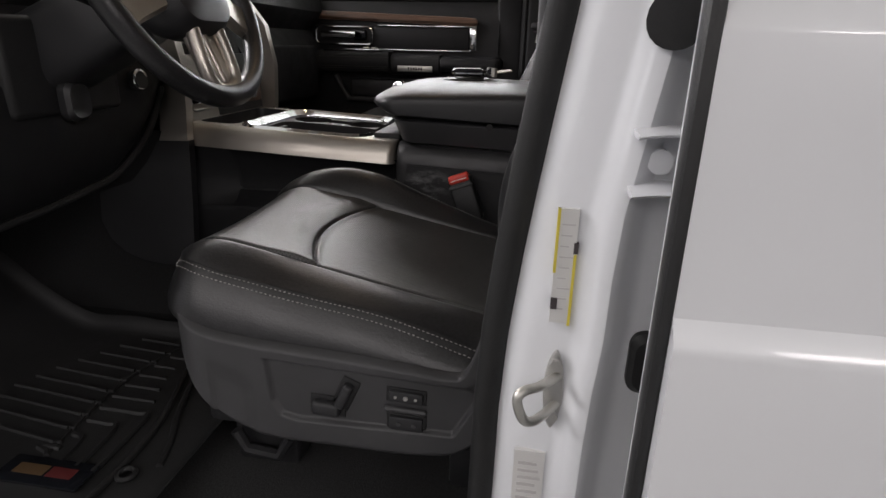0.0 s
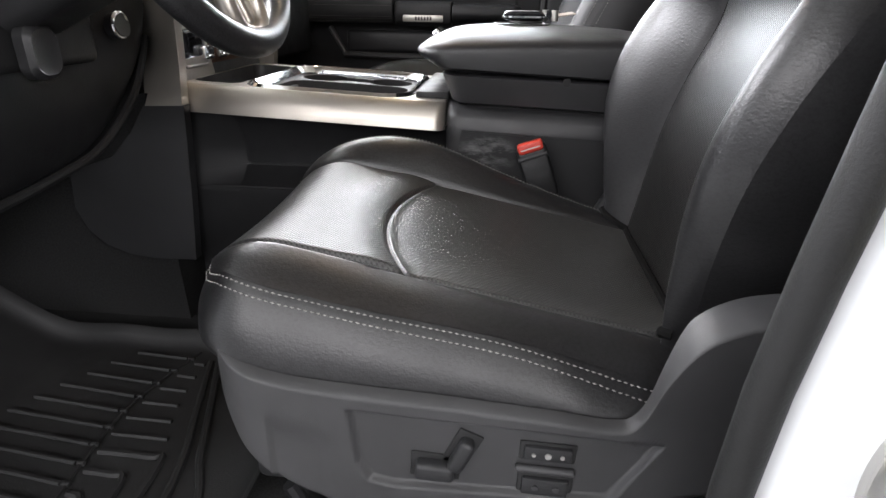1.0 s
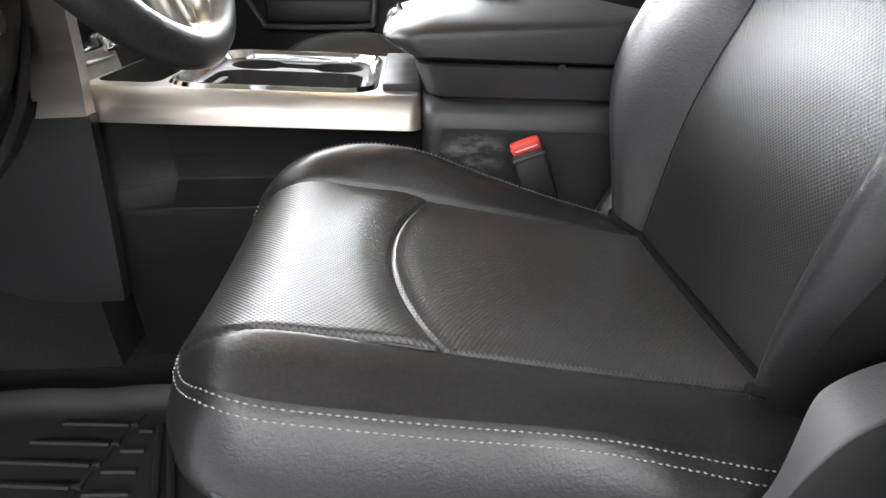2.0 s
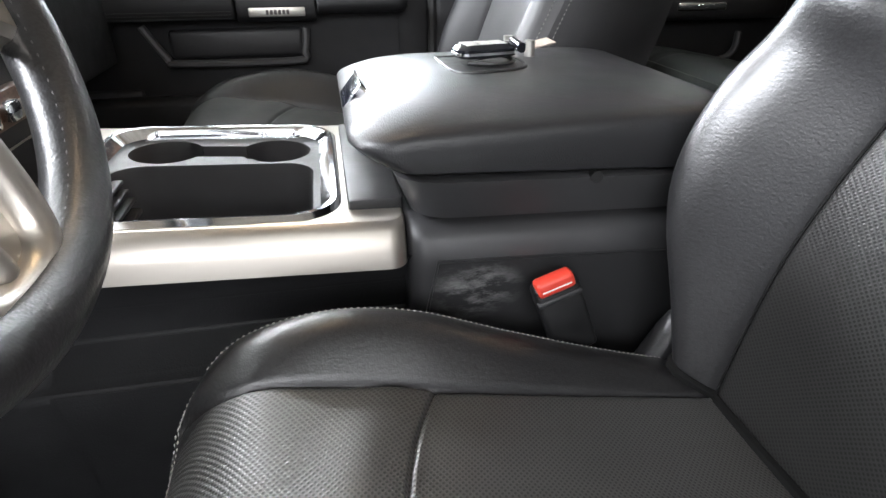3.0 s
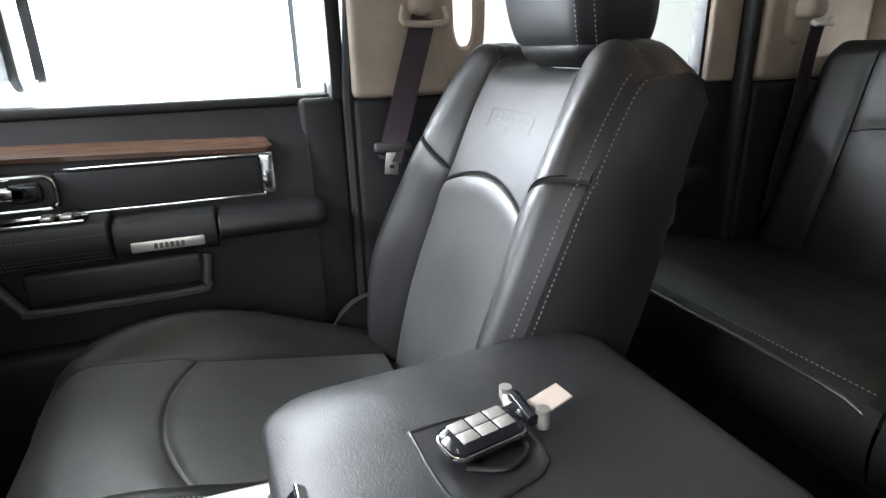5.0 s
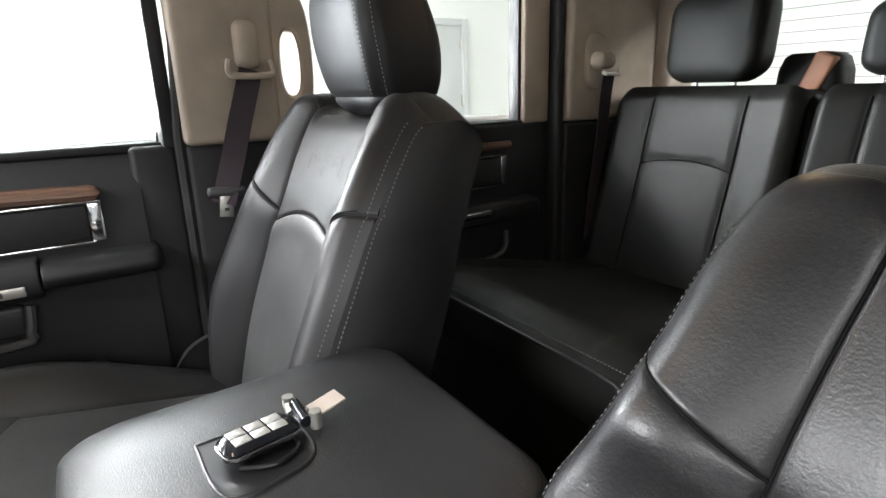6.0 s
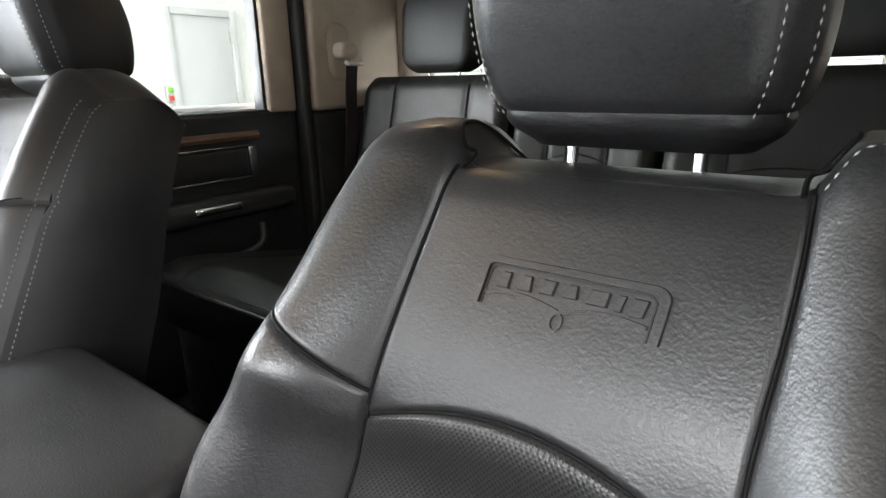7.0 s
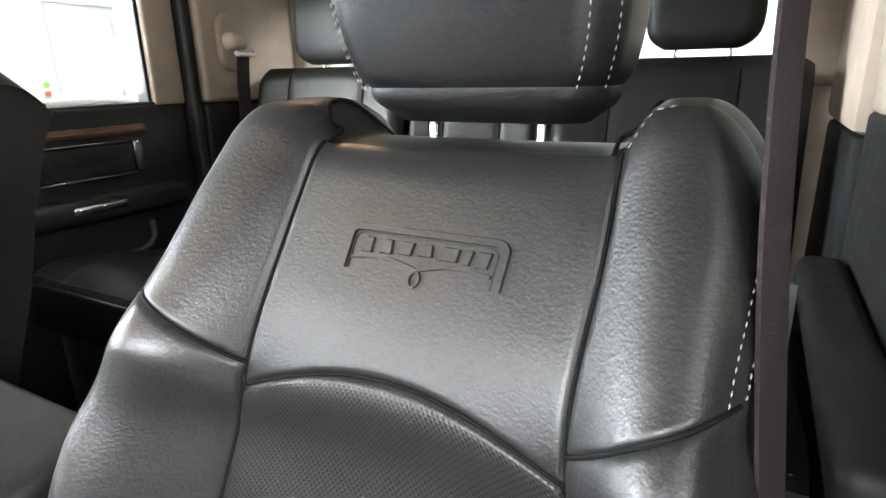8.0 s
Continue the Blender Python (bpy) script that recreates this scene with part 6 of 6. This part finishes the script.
    part("sill", box_bm(P(-1.45, -0.90, 0.56), P(-0.18, -0.80, 0.635), 0.02, 3), PAINT, p, "white door sill")
    part("sill_plate", box_bm(P(-1.40, -0.84, 0.630), P(-0.27, -0.78, 0.645), 0.006, 3), PLASTIC, p)
    return p


driver_pillar()


def driver_rear_door():
    d = thing("rear_door", "white outside panel of the driver side rear door", "car door", at=(0.3, -0.96, 0.62))
    O = Vector((-0.3, 0.96, -0.62))
    P = lambda x, y, z: Vector((x, y, z)) + O
    prof = [(0.50, -0.92), (0.60, -0.955), (0.80, -0.968), (1.02, -0.967), (1.070, -0.967), (1.076, -0.966), (1.088, -0.955), (1.20, -0.955), (1.240, -0.954), (1.244, -0.953), (1.254, -0.946), (1.34, -0.93), (1.40, -0.90)]
    rings = [[P(x, y, z) for z, y in prof] + [P(x, -0.905, 1.39), P(x, -0.905, 0.50)] for x in (-0.145, -0.142, 0.2, 0.5, 0.82)]
    part("outer_skin", loft_bm(rings), PAINT, d, "white painted door panel")
    part("edge_seal", box_bm(P(-0.153, -0.956, 0.55), P(-0.144, -0.938, 1.38), 0.004, 2), RUBBER, d, "black rubber edge seal")
    # Trim and armrest borrow the seal's deeper black to imitate shade on this side.
    part("trim_panel", box_bm(P(-0.05, -0.865, 0.64), P(0.74, -0.80, 1.375), 0.012, 3), SEAL_AND_SHADE, d, "soft black door trim")
    part("window_frame", box_bm(P(0.64, -0.86, 1.372), P(0.74, -0.80, 1.84), 0.012, 3), BEIGE, d)
    part("armrest", box_bm(P(0.05, -0.80, 1.09), P(0.66, -0.73, 1.15), 0.02, 4), SEAL_AND_SHADE, d)
    ring = [P(x, -0.797, z) for x, z in rrect(0.20, 0.40, 1.06, 1.11, 0.012, 5)]
    part("chrome_ring", tube_bm(ring + [ring[0]], 0.003, 8), CHROME, d)
    return d


driver_rear_door()
tagged(box("rear_quarter_trim", (0.775, -0.86, 0.64), (1.20, -0.79, 1.33), SOFT, bevel=0.014), "black lower rear pillar trim", "trim", kind="structure")
tagged(box("rear_pillar_trim", (0.775, -0.85, 1.33), (1.20, -0.785, 1.84), BEIGE, bevel=0.02), "beige rear pillar trim, driver side", "trim", kind="structure")
belt("seat_belt", "dark driver seat belt hanging beside the seat back", (0.0, -0.652, 1.66), (-0.02, -0.730, 0.66), 0.047, -17,
     [(-0.048, -0.651, 1.50), (-0.072, -0.655, 1.40), (-0.088, -0.663, 1.31), (-0.080, -0.684, 1.14), (-0.04, -0.710, 0.90)])
tag = tagged(box("seat_tag", (-0.0608, -0.6735, 1.286), (-0.0598, -0.647, 1.328), PLASTIC, bevel=0.0003), "small grey woven tag with white lettering on the seat side", "tag")
words = bpy.data.curves.new("lettering", "FONT")
words.body, words.size, words.extrude, words.align_x, words.align_y = "AIR BAG", 0.0060, 0.0001, "CENTER", "CENTER"
carrier = bpy.data.objects.new("lettering", words)
scene.collection.objects.link(carrier)
bpy.context.view_layer.update()
flat = bpy.data.meshes.new_from_object(carrier.evaluated_get(bpy.context.evaluated_depsgraph_get()))
bpy.data.objects.remove(carrier)
flat.transform(Matrix(((0, 0, -1, -0.0610), (0, 1, 0, -0.6675), (1, 0, 0, 1.307), (0, 0, 0, 1))))
flat.materials.clear()
flat.materials.append(PALE_INK.m)
lettering = new("lettering", flat)
lettering.parent = tag
tagged(lettering, "white lettering")


# ---- windscreen posts and front of the cab ----
for sg in (-1, 1):
    y = 0.80 if sg > 0 else -0.78
    bm = tube_bm([(-1.62, y + 0.04 * sg, 1.38), (-1.0, y, 1.84)], 0.045, 10)
    tagged(finish("windscreen_post", bm, BEIGE), "beige windscreen post trim", "trim", kind="structure")
tagged(box("roof_rail", (-1.0, 0.79, 1.80), (1.2, 0.85, 1.88), BEIGE, bevel=0.02), "beige roof rail over the doors", "trim", kind="structure")
tagged(box("roof_rail", (-1.0, -0.82, 1.80), (1.2, -0.76, 1.88), BEIGE, bevel=0.02), "beige roof rail over the doors", "trim", kind="structure")


# Header added out of view to block high front light from the headrests.
tagged(box("header_shade", (-1.06, -0.80, 1.765), (-0.86, 0.84, 1.85), BEIGE, bevel=0.03, seg=3), "unseen beige header, added to shade the headrests", "trim", kind="structure")


# ---- dome lamp ----
def dome_lamp():
    d = thing("dome_lamp", "overhead console with two lit warm map lamps", "dome lamp", at=(-0.62, 0.0, 1.825))
    part("housing", box_bm((-0.14, -0.10, -0.035), (0.12, 0.10, 0.0), 0.015, 3), BEIGE, d)
    for y in (-0.055, 0.055):
        part("lens", box_bm((-0.03, y - 0.03, -0.040), (0.03, y + 0.03, -0.034), 0.004), LABEL, d)
        lamp("map_lamp", pose(-0.62, y, 1.780), 0.05, 0.05, 0.3, (1.0, 0.72, 0.42))
    r = thing("rear_dome_lamp", "small round warm lamp in the rear headliner", "dome lamp", at=(0.32, 0.0, 1.825))
    part("housing", tube_bm([(0, 0, 0.0), (0, 0, -0.018)], 0.07, 24), BEIGE, r)
    part("lens", tube_bm([(0, 0, -0.018), (0, 0, -0.024)], 0.05, 24), LABEL, r)
    lamp("dome_light", pose(0.32, 0.0, 1.795), 0.06, 0.06, 0.4, (1.0, 0.66, 0.36))


dome_lamp()
